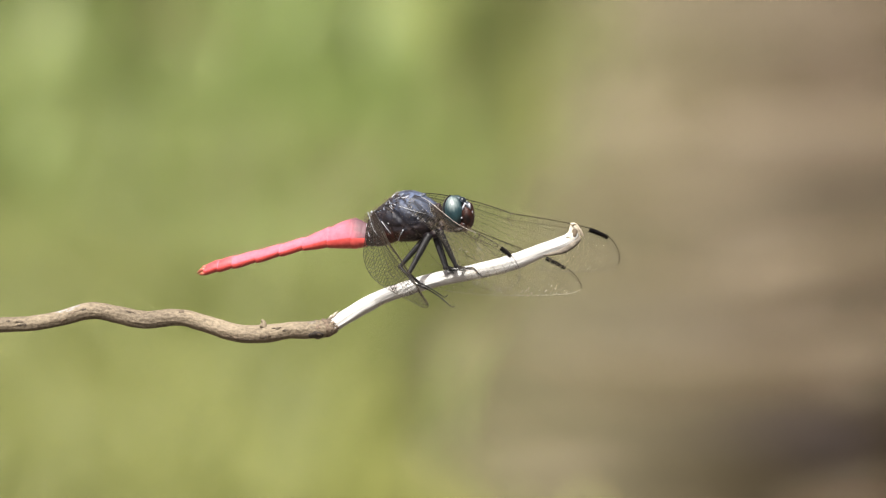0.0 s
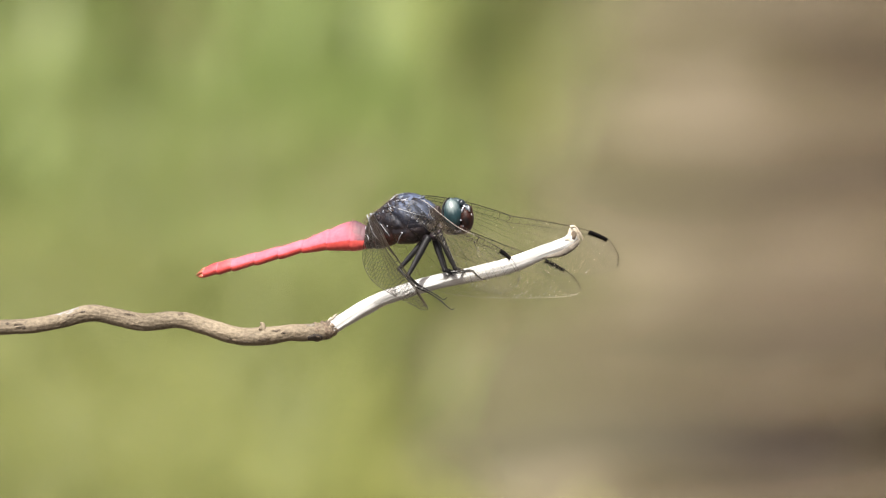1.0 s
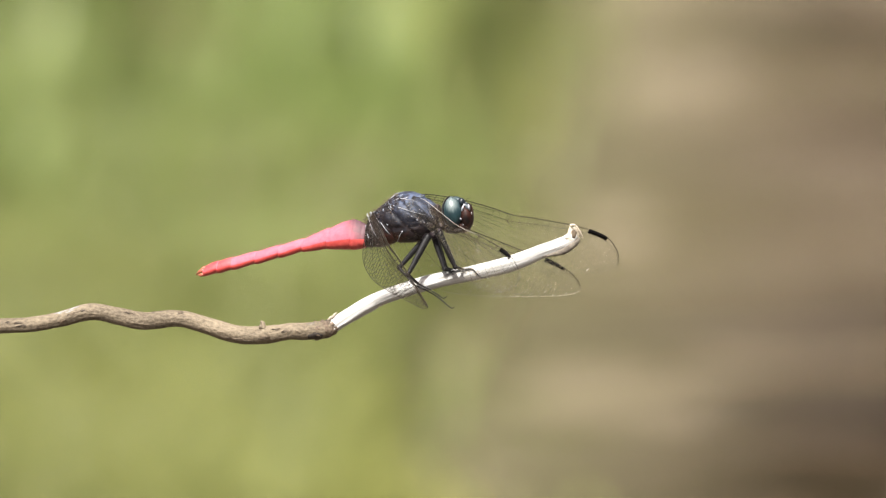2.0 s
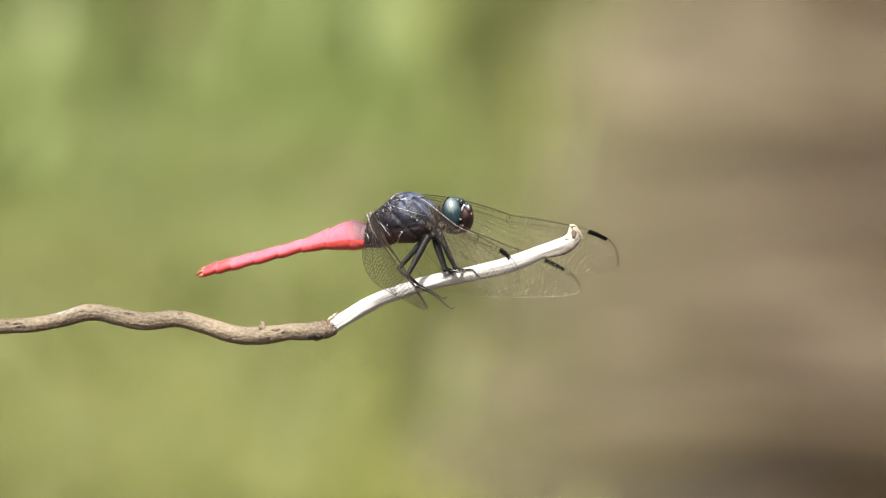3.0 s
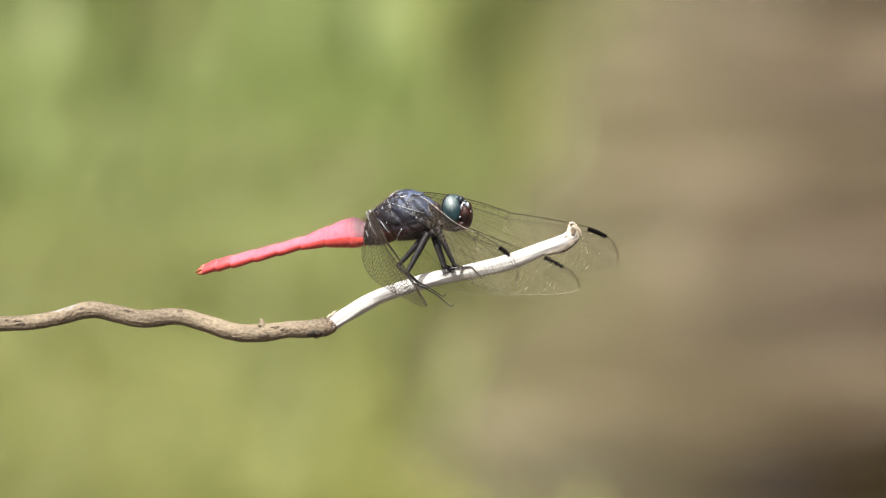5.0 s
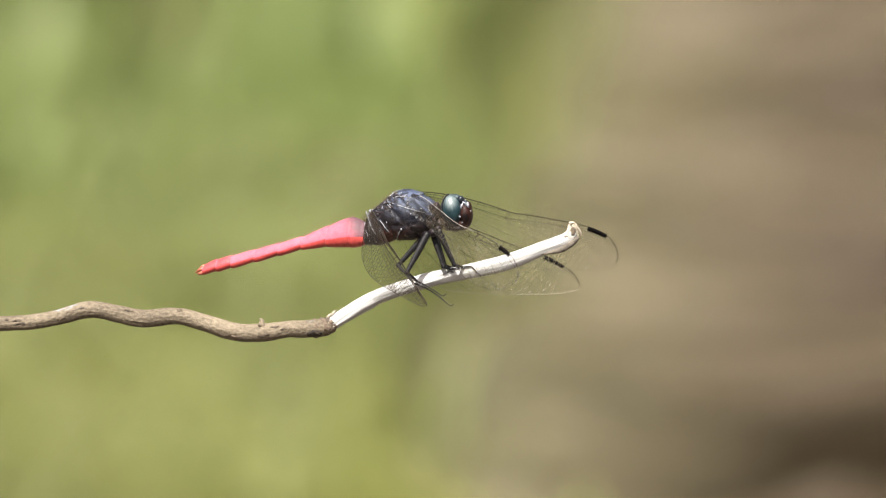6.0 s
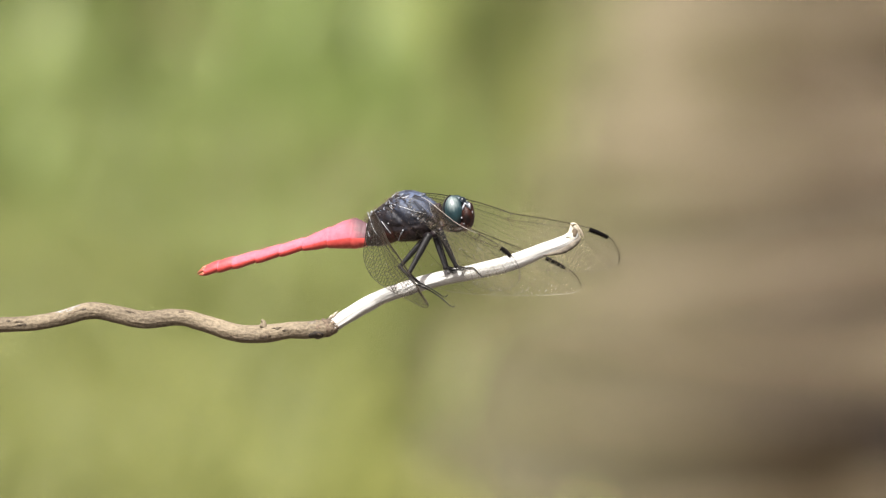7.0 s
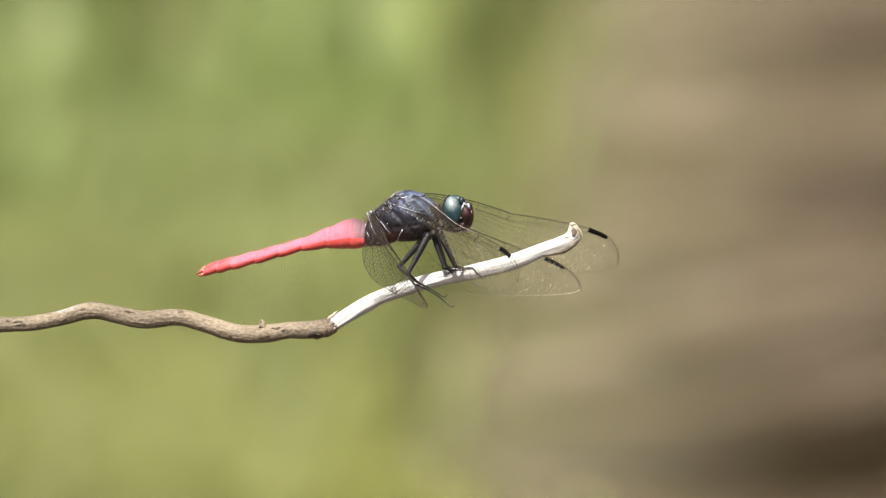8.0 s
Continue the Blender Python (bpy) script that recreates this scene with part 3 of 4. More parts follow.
def make_twig():
    root = new("twig")
    root.matrix_world = PERCH
    tagged(root, "brown crooked twig with a peeled white end", "twig")

    def rows(keys, steps):
        got = glide(keys, steps)
        return [at(*r[:2]) for r in got], [r[2] * UNIT for r in got]
    bm = bmesh.new()
    pts, rad = rows(TWIG_BARK, 14)
    tube(bm, pts, rad, 56, 0.075, 330, mapped=True, ridges=0.05)
    part("bark", bm, BARK, root, "weathered brown bark with knots")
    bm = bmesh.new()
    pts, rad = rows(TWIG_BARE, 12)
    tube(bm, pts, rad, 56, 0.03, 420, mapped=True, ridges=0.10)
    part("bare_wood", bm, BARE, root, "peeled white wood")
    line = glide(TWIG_BARK, 14)

    def scar(a0, a1, t0, t1, mat, words, proud=1.05):
        """A thin scab on the bark between two places along it; t: degrees from the top round the near side."""
        inside = [r for r in line if a0 <= r[0] <= a1]
        if len(inside) < 4:
            inside = [np.array([np.interp(a, [r[0] for r in line], [r[k] for r in line]) for k in range(3)]) for a in np.linspace(a0, a1, 5)]
        bm = bmesh.new()
        grid = []
        m = 9
        for j, (a, b, r) in enumerate(inside):
            u = j / (len(inside) - 1)
            row = []
            for k in range(m):
                v = k / (m - 1)
                ragged = 14 * noise.noise(Vector((a * 0.15, v * 3, t0)))
                w = radians(t0 + (t1 - t0) * (0.5 + (v - 0.5) * (0.35 + 0.65 * math.sin(math.pi * min(max(u, 0.04), 0.96)))) + ragged)
                lift = 0.93 if k in (0, m - 1) or j in (0, len(inside) - 1) else proud + 0.03 * noise.noise(Vector((a * 0.3, v * 5, 2)))
                row.append(bm.verts.new(at(a, b) + Vector((0, -math.sin(w), math.cos(w))) * r * UNIT * lift))
            grid.append(row)
        for one, two in zip(grid, grid[1:]):
            for k in range(m - 1):
                bm.faces.new((one[k], one[k + 1], two[k + 1], two[k]))
        part("scar", bm, mat, root, words)
    scar(94, 146, 8, 60, GREYBARK, "grey weathered scar on the bark, brightened for its highlight")
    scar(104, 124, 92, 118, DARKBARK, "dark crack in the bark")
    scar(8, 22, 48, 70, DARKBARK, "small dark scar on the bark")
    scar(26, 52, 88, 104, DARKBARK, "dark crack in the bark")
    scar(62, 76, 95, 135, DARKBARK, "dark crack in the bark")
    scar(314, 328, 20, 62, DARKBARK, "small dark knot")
    scar(398, 450, 118, 140, DARKBARK, "dark strip low on the bark")
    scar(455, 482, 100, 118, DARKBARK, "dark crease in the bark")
    scar(545, 574, 95, 172, BLACKBARK, "black crack low by the peeled end")
    scar(540, 562, 20, 52, OLDBARK, "pale flake of bark by the peeled end")
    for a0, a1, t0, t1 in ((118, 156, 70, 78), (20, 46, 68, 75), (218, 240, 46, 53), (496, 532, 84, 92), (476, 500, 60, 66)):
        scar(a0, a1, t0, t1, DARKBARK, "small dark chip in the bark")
    bm = bmesh.new()
    pts, rad = rows(((556, 584, 14.8), (562, 583.6, 15.8), (570, 583, 15.2), (576, 581, 15.8), (583, 578.5, 15.0), (590, 575, 14.2), (594, 572, 12.8)), 4)
    tube(bm, pts, rad, 24, 0.26, 1500, mapped=True)
    part("collar", bm, LIPBARK, root, "ragged brown lip of bark at the peeled end")
    bm = bmesh.new()
    tube(bm, [at(468, 584, -0.5), at(467, 577, -0.6), at(466.5, 571, -0.6), at(467, 567, -0.55)], [7.5 * UNIT, 5.2 * UNIT, 4.4 * UNIT, 2.6 * UNIT], 12, 0.35, 1500)
    tube(bm, [at(466, 571, -0.6), at(463, 566, -0.6)], [3.4 * UNIT, 2.0 * UNIT], 8, 0.3, 1800)
    tube(bm, [at(462, 580, -1.0), at(462, 573, -1.0)], [3.4 * UNIT, 1.6 * UNIT], 8, 0.3, 1800)
    tube(bm, [at(468, 598, -0.6), at(470, 606, -0.5)], [5.0 * UNIT, 2.2 * UNIT], 8, 0.3, 1800)
    part("bud", bm, BARK, root, "small dried bud")
    for keys in (((588, 563), (593, 555), (598, 551)), ((582, 566), (586, 560), (588, 557))):
        bm = bmesh.new()
        tube(bm, [at(*k, -0.5) for k in keys], [3 * UNIT, 2 * UNIT, 0.6 * UNIT], 6, 0.2, 1800)
        part("splinter", bm, SPLINTER, root, "thin torn splinter")
    for a, b in ((672, 540), (678, 537), (684, 534)):
        bm = bmesh.new()
        ball(bm, at(a, b, -0.35), (4.5 * UNIT, 3 * UNIT, 2.6 * UNIT), Euler((0, -0.45, 0)).to_matrix(), 0.4, 2500, 9, 6)
        part("flake", bm, SPLINTER, root, "pale flake of wood")
    # the broken end: a dark lump for the shade inside, in a ragged rim of fibres
    bm = bmesh.new()
    ball(bm, at(1017.5, 411, -0.78), (4.6 * UNIT, 0.3e-3, 9.5 * UNIT), Euler((0, 0.12, 0)).to_matrix(), 0.35, 2600, 18, 12)
    part("hollow_shade", bm, DARKBARK, root, "dark lump for the shade inside the broken end")
    for keys in (((1003, 421), (1008, 411), (1010, 402), (1012, 396)), ((1006, 421), (1010, 412), (1012, 404), (1014, 397)), ((1009, 424), (1012, 415), (1013, 408), (1013, 401)), ((1011, 398), (1015, 396), (1020, 398), (1023, 402)),
                 ((1021, 399), (1025, 406), (1028, 413), (1031, 419)), ((1020, 403), (1023, 410), (1025, 417), (1027, 423)), ((1012, 424), (1016, 421), (1020, 421), (1024, 422)), ((1017, 400), (1018.5, 406), (1017.5, 412), (1018.5, 417)),
                 ((1026, 406), (1029, 411), (1031, 415), (1032, 421))):
        bm = bmesh.new()
        rad = [random.uniform(2.0, 2.8) * UNIT, random.uniform(1.6, 2.4) * UNIT, random.uniform(1.5, 2.1) * UNIT, 0.7 * UNIT]
        pts = glide([tuple(at(*k, -0.85 + 0.10 * i)) for i, k in enumerate(keys)], 4)
        tube(bm, [Vector(p) for p in pts], [float(np.interp(j / (len(pts) - 1) * 3, range(4), rad)) for j in range(len(pts))], 7, 0.35, 2500)
        part("splinter", bm, SPLINTER, root, "frayed pale fibre at the broken end")
    # bark left along the underside of the end, torn into strips
    for keys, radii in ((((950, 453), (966, 451), (982, 448), (998, 443), (1012, 435), (1022, 427), (1027, 420)), (1.0, 2.4, 4.0, 5.5, 6.0, 5.0, 2.0)), (((972, 446), (986, 444), (1000, 438), (1012, 431), (1021, 424)), (0.8, 1.8, 2.8, 3.2, 1.4)), (((955, 448), (968, 446), (978, 445)), (1.0, 1.8, 0.8))):
        bm = bmesh.new()
        pts = glide([tuple(at(*k, -0.62)) for k in keys], 4)
        tube(bm, [Vector(p) for p in pts], [float(np.interp(j / 4, range(len(radii)), radii)) * UNIT for j in range(len(pts))], 14, 0.14, 900)
        part("bark_remnant", bm, OLDBARK, root, "strip of grey-brown bark left under the tip")
    return root


# ---- dragonfly ----
BASE = at(770, 470)
YAW = math.tan(radians(20))


def body_depth(a):
    return 1.9 - (a - 715) * UNIT * 1000 * YAW


def fly_at(a, b, d=0.0):
    """Like at(), in the dragonfly's own space."""
    return at(a, b, d) - BASE


def body_loft(bm, keys, wide, steps=4, n=20, square=2.0, rough=0.0, split=None, keel=False, carve=None):
    """Skin rows of (across, top, bottom); wide: half width as a share of half height; carve(a, b): how far the skin is sunk, in millimetres."""
    loops = []
    for a, top, low, w in glide([(k[0], k[1], k[2], k[3] if len(k) > 3 else wide) for k in keys], steps):
        mid, half = fly_at(a, (top + low) / 2, body_depth(a)), (low - top) / 2 * UNIT
        loop = []
        for k in range(n):
            ang = 2 * math.pi * k / n
            c, s = math.cos(ang), math.sin(ang)
            c, s = math.copysign(abs(c) ** (2 / square), c), math.copysign(abs(s) ** (2 / square), s)
            q = mid + Vector((YAW * 0.9 * c * half * w, c * half * w, s * half))
            if keel:
                z = math.sin(ang)
                t = (1 - z) / 2
                y = math.copysign(t ** 0.6 * (1 - t) ** 0.35 / 0.535, c) * half * w if abs(c) > 1e-6 else 0.0
                q = mid + Vector((YAW * 0.9 * y, y, z * half))
            if rough:
                q += (q - mid) * rough * noise.noise(q * 900)
            if carve:
                seen = a + (q.x - mid.x) / UNIT
                q -= (q - mid).normalized() * carve(seen, (top + low) / 2 - (q.z - mid.z) / UNIT) * 0.001
            loop.append(q)
        loops.append(loop)
    made = rings(bm, loops)
    if split is not None:
        for i, f in enumerate(made[:-2]):
            ang = 2 * math.pi * ((i % n) + 0.5) / n
            f.material_index = 1 if math.sin(ang) < split else 0


def off_line(a, b, one, two):
    """How far (a, b) lies from the stretch between two places, on the perch's grid."""
    p, q, r = Vector((a, b)), Vector(one), Vector(two)
    u = min(max((p - q).dot(r - q) / (r - q).length_squared, 0), 1)
    return (p - q.lerp(r, u)).length


def even_curve(keys):
    """A smooth curve through places on the grid, read by its share of the length."""
    pts = np.array(glide(keys, 16))
    run = np.concatenate(([0.0], np.cumsum(np.hypot(*np.diff(pts, axis=0).T))))
    run /= run[-1]
    return lambda s: np.array((np.interp(s, run, pts[:, 0]), np.interp(s, run, pts[:, 1])))


SUTURES = [((776, 404), (728, 372)), ((728, 372), (706, 350)), ((747, 424), (716, 396)), ((716, 396), (688, 364)), ((704, 428), (690, 404)), ((690, 404), (666, 380)), ((664, 436), (656, 392)), ((690, 404), (740, 398)), ((716, 396), (752, 386)), ((757, 352), (764, 380))]


def thorax_carve(a, b):
    """Sutures between the plates, each plate swelling a little, and a pitted skin."""
    near = min(off_line(a, b, *line) for line in SUTURES)
    pits = noise.noise(Vector((a * 0.16, b * 0.16, 3))) + 0.6 * noise.noise(Vector((a * 0.4, b * 0.4, 8)))
    return 0.22 * math.exp(-(near / 2.6) ** 2) - 0.10 * (1 - math.exp(-(near / 9) ** 2)) + 0.085 * pits


def waist_folds(a, b):
    """Upright creases in the soft skin behind the thorax."""
    return sum(deep * math.exp(-((a - at_ + 0.18 * (b - 412)) / 1.6) ** 2) for at_, deep in ((640, 0.10), (633, 0.07), (622, 0.09), (611, 0.05)))


def make_dragonfly():
    root = new("dragonfly")
    root.matrix_world = PERCH @ Matrix.Translation(BASE)
    tagged(root, "red-tailed dragonfly with dark thorax perched on a twig", "dragonfly")

    # abdomen, of ringed segments
    hinge = fly_at(645, 416, body_depth(645))
    belly = new("abdomen")
    belly.parent = root
    belly.location = hinge
    tagged(belly, "slender pinkish red abdomen")
    # across, top, bottom at the joints
    joints = [(650, 394, 437), (627, 386.5, 440.5), (584, 402, 439), (538, 420.5, 443.5), (497, 432, 454), (455, 443, 465), (414, 453, 475.5), (388, 459.5, 481.5), (363, 468.5, 486.5)]
    for i, (one, two) in enumerate(zip(joints, joints[1:])):
        bm = bmesh.new()
        a1, t1, l1 = one
        a2, t2, l2 = two
        mid = ((a1 + a2) / 2, (t1 + t2) / 2 - (1.6, 1.8, 0.2)[min(i, 2)], (l1 + l2) / 2 + (0.7 if i < 6 else 0.1))
        keys = [(a1 + 2, t1 + 0.5, l1 - 1.2), (a1 - 2, t1 + 0.1, l1 - 0.5), mid, (a2 + 3, t2, l2 + 0.8), (a2, t2 + 0.2, l2 + 0.4)]
        body_loft(bm, keys, 0.85 if i < 3 else 0.95, 5, 40, 2.0, split=-0.36, keel=True, carve=lambda a, b: 0.035 * noise.noise(Vector((a * 0.11, b * 0.22, 5))) + 0.02 * noise.noise(Vector((a * 0.4, b * 0.4, 1))) + waist_folds(a, b))
        bmesh.ops.translate(bm, verts=bm.verts[:], vec=-hinge)
        part("segment", bm, [PINK if i < 6 else TAILRED, RED], belly, "ring clouded violet-grey towards the thorax" if i == 0 else "")
    # thin raised rims where the rings overlap, and folds in the skin of the waist
    for i, (a, top, low) in enumerate(joints[2:8]):
        bm = bmesh.new()
        body_loft(bm, [(a + 1.4, top + 0.6, low), (a + 0.4, top - 0.3, low + 0.8), (a - 0.6, top + 0.5, low)], 0.86 if i < 1 else 0.96, 3, 36, 2.0, split=-0.36, keel=True)
        bmesh.ops.translate(bm, verts=bm.verts[:], vec=-hinge)
        part("rim", bm, [PINK, RED], belly)
    bm = bmesh.new()
    for _ in range(420):
        a = random.uniform(400, 632)
        top = float(np.interp(a, [j[0] for j in joints[::-1]], [j[1] for j in joints[::-1]]))
        foot = fly_at(a, top + random.uniform(-0.6, 1.2), body_depth(a) + random.uniform(-0.5, 0.3)) - hinge
        way = Vector((random.uniform(-1.2, 0.1), random.uniform(-0.5, 0.3), random.uniform(0.5, 1.0))).normalized()
        tube(bm, [foot, foot + way * random.uniform(0.12, 0.36) * 0.001], [0.014e-3, 0.006e-3], 3)
    part("bloom_hairs", bm, PINKHAIR, belly, "short pale pink hairs along the back")
    for keys in (((365, 476), (356, 478), (348.5, 484.5)), ((364, 483), (357, 485), (352, 485.5)), ((366, 472), (360, 474), (354, 480))):
        bm = bmesh.new()
        for off in (-0.35, 0.35):
            tube(bm, [fly_at(*k, body_depth(k[0]) + off) - hinge for k in keys], [4.2 * UNIT, 3.2 * UNIT, 0.8 * UNIT], 8, 0.15, 2000)
        part("cercus", bm, TAILTIP, belly, "pale orange tail appendage")

    # thorax
    shell = [(651, 400, 430), (656, 388, 436), (665, 374, 437), (680, 361, 434), (698, 347, 429), (718, 338, 427), (738, 339.5, 426), (755, 348, 422), (768, 357, 414), (777, 366, 404)]

    def skin(a, b):
        """Depth of the near side of the thorax, a little proud of it."""
        depth = 0.0
        for _ in range(3):
            sec = a - depth / 0.09 * YAW * 0.9
            top, low = (float(np.interp(sec, [k[0] for k in shell], [k[n] for k in shell])) for n in (1, 2))
            s = min(abs(b - (top + low) / 2) / ((low - top) / 2), 0.98)
            depth = -(1 - s ** 2.2) ** (1 / 2.2) * (low - top) / 2 * 0.09 * 0.82
        return body_depth(sec) + depth
    bm = bmesh.new()
    body_loft(bm, shell, 0.82, 10, 88, 2.2, 0.0, carve=thorax_carve)
    thorax = part("thorax", bm, THORAX, root, "dark brown-black thorax with slate-blue bloom")
    # ridges and hinges at the wing roots: places along each, and its thickness
    for keys, r in ((((651, 376), (656, 392), (662, 408), (672, 421)), 1.6), (((658, 376), (664, 381), (672, 397), (681, 416), (689, 431)), 4.8), (((649, 398), (652, 413), (658, 430)), 3.0),
                    (((694, 366), (689, 356), (692, 350), (698, 350)), 2.0), (((692, 352), (698, 345), (703, 341), (716, 338)), 2.4), (((679, 372), (682, 362), (688, 356)), 1.5),
                    (((699, 353), (708, 350), (716, 350), (727, 345)), 1.9), (((703, 346), (711, 344), (720, 341)), 1.7), (((683, 358), (690, 366), (695, 371)), 1.3), (((655, 382), (661, 375), (668, 371)), 2.6),
                    # the stroke from (705, 426) is a painted glint
                    (((705, 426), (709, 415), (714, 408)), 1.2), (((697, 362), (715, 368), (735, 374), (755, 379)), 1.2), (((675, 392), (684, 404), (692, 414)), 1.0), (((664, 388), (671, 402), (676, 414)), 1.1),
                    (((760, 358), (762, 372), (768, 384)), 1.0), (((716, 350), (728, 352), (738, 349)), 1.0)):
        bm = bmesh.new()
        pts = glide([(*k, skin(*k) - 0.22) for k in keys], 5)
        tube(bm, [fly_at(*p) for p in pts], [r * 0.6 * UNIT * (1 - 0.6 * i / len(pts)) * (1 + 0.3 * noise.noise(Vector((i * 0.7, r, keys[0][0])))) for i in range(len(pts))], 6)
        part("wing_hinge", bm, PALE, thorax, "pale ridge at a wing root")
    # small raised plates round the wing roots
    for k in range(46):
        a = random.uniform(658, 730)
        b = 379 - (a - 658) * 0.66 + abs(random.gauss(0, 9)) + 0.006 * (a - 690) ** 2
        wide = random.uniform(2.0, 5.5)
        bm = bmesh.new()
        ball(bm, fly_at(a, b, skin(a, b) + 0.10), (wide * UNIT, 0.26e-3, wide * UNIT * random.uniform(0.3, 0.7)), Euler((0, random.uniform(-0.3, 1.4), 0)).to_matrix(), 0.6, 2600, 14, 10)
        part("sclerite", bm, (DARK, BROWN, DARK, BLUE, BROWN)[k % 5], thorax)
    for a, b, wide, tall, tilt, mat in ((745, 347, 9, 3.4, -0.35, BLUE), (766, 372, 5, 9, 0.2, BROWN), (772, 390, 5, 8, 0.4, BROWN), (762, 398, 6, 7, 0.3, BROWN), (656, 421, 4, 9, 0.1, DARK)):
        bm = bmesh.new()
        ball(bm, fly_at(a, b, skin(a, b) + 0.22), (wide * UNIT, 0.40e-3, tall * UNIT), Euler((0, tilt, 0)).to_matrix(), 0.35, 2200, 16, 12)
        part("sclerite", bm, mat, thorax)
    # glints on the thorax, set in as tiny pale beads
    for a, b, r in ((740, 387, 1.7), (748, 371, 1.1), (752, 392, 0.9), (764, 399, 1.0), (687, 396, 1.0), (684, 405, 0.9), (713, 408, 1.3), (709, 415, 1.0), (790, 395, 1.1), (780, 404, 1.0), (730, 381, 0.8), (722, 376, 0.7), (679, 415, 0.8)):
        bm = bmesh.new()
        ball(bm, fly_at(a, b, skin(a, b) - 0.08), (r * UNIT, r * UNIT, r * UNIT * 1.3), u=8, v=6)
        part("glint_bead", bm, PALE, thorax, "tiny pale bead for a glint on the thorax")
    bm = bmesh.new()
    ball(bm, fly_at(776, 378, body_depth(776)), (9 * UNIT, 1.9e-3, 18 * UNIT), rough=0.3, grain=1500)
    ball(bm, fly_at(783, 398, body_depth(783) - 0.5), (10 * UNIT, 1.7e-3, 9 * UNIT), rough=0.3, grain=1500)
    part("collar", bm, BROWN, thorax, "brown hairy collar behind the head")
    # short legs' roots under the thorax
    for a, b, d in ((757, 419, -2.4), (769, 414, -2.6), (778, 409, -2.4)):
        bm = bmesh.new()
        ball(bm, fly_at(a, b, d), (8 * UNIT, 0.9e-3, 8 * UNIT), Euler((0, 0.5, 0)).to_matrix(), 0.12, 1500, 16, 12)
        part("coxa", bm, DARK, thorax)
    bm = bmesh.new()
    for _ in range(160):
        a, b = random.uniform(766, 788), random.uniform(354, 408)
        foot = fly_at(a, b, body_depth(a) - 1.7)
        way = Vector((random.uniform(-0.5, 0.8), -0.7, random.uniform(-0.6, 0.8))).normalized()
        tube(bm, [foot, foot + way * random.uniform(0.3, 0.8) * 0.001], [0.014e-3, 0.006e-3], 3)
    for _ in range(420):
        a, b = random.uniform(652, 772), random.uniform(345, 434)
        foot = fly_at(a, b, skin(a, b))
        way = Vector((random.uniform(-0.8, 0.3), random.uniform(-1, -0.2), random.uniform(-0.5, 0.7))).normalized()
        tube(bm, [foot, foot + way * random.uniform(0.2, 0.5) * 0.001], [0.010e-3, 0.005e-3], 3)
    for _ in range(420):
        a = random.uniform(647, 706)
        b = 388 - (a - 650) * 0.82 + random.uniform(-2, 8)
        foot = fly_at(a, b, body_depth(a) + random.uniform(-2.4, 1.0))
        way = Vector((random.uniform(-1.0, 0.2), random.uniform(-0.5, 0.3), random.uniform(0.2, 1.0))).normalized()
        tube(bm, [foot, foot + way * random.uniform(0.4, 1.1) * 0.001], [0.016e-3, 0.006e-3], 3)
    for _ in range(160):
        a = random.uniform(652, 756)
        foot = fly_at(a, float(np.interp(a, [k[0] for k in shell], [k[2] for k in shell])) - 2, body_depth(a) + random.uniform(-1.6, 0.4))
        way = Vector((random.uniform(-0.6, 0.4), random.uniform(-0.5, 0.3), -1)).normalized()
        tube(bm, [foot, foot + way * random.uniform(0.3, 0.7) * 0.001], [0.014e-3, 0.006e-3], 3)
    part("fuzz", bm, HAIR, thorax, "fine brown hairs")

    # head
    head = new("head")
    head.parent = root
    hub = fly_at(806, 376, body_depth(806))
    head.location = hub
    tagged(head, "dark head with large teal eyes")

    def on_head(a, b, d=0.0):
        return fly_at(a, b, body_depth(a) + d) - hub

    def on_face(a, b, lift=0.0):
        """A place on the near side of the face."""
        u = ((a - 826) / 14) ** 2 + ((b - 382) / 25) ** 2
        return on_head(a, b, -0.3 - 1.75 * math.sqrt(max(0.0, 1 - u)) - lift)
    bm = bmesh.new()
    ball(bm, on_head(808, 382, 0.4), (22 * UNIT, 2.2e-3, 26 * UNIT), rough=0.05)
    ball(bm, on_head(786, 380, 0.6), (13 * UNIT, 1.3e-3, 15 * UNIT), rough=0.1)
    ball(bm, on_head(803, 403, 0.3), (18 * UNIT, 1.6e-3, 9 * UNIT), rough=0.15)
    part("skull", bm, DARK, head)
    for side in (-1, 1):
        bm = bmesh.new()
        ball(bm, Vector((0, 0, 0)), (18.0 * UNIT, 1.9e-3, 28.5 * UNIT), Euler((0, radians(-8), radians(-14 * side))).to_matrix(), u=36, v=26)
        eye = part("eye", bm, EYEMAT, head, "teal compound eye with a pale cap")
        eye.location = on_head(801.5 if side < 0 else 811, 374, 1.75 * side + 0.3)
        # dark seam round the back of the eye
        bm = bmesh.new()
        turn = Euler((0, radians(-8), radians(-14 * side))).to_matrix()
        arc = [turn @ Vector((-18.3 * UNIT * math.cos(w) * 0.93, -0.55e-3 if side < 0 else 0.55e-3, 28.8 * UNIT * math.sin(w))) for w in np.linspace(-1.2, 1.45, 16)]
        tube(bm, arc, [0.13e-3] * 16, 6)
        seam = part("seam", bm, DARK, eye)
    bm = bmesh.new()
    ball(bm, on_head(826, 382, -0.3), (14 * UNIT, 1.75e-3, 25 * UNIT), rough=0.05, u=28, v=20)
    ball(bm, on_head(822, 399, -0.4), (12 * UNIT, 1.4e-3, 11 * UNIT), rough=0.10)
    ball(bm, on_head(828, 370, -0.5), (10 * UNIT, 1.3e-3, 13 * UNIT), rough=0.10, grain=1400)
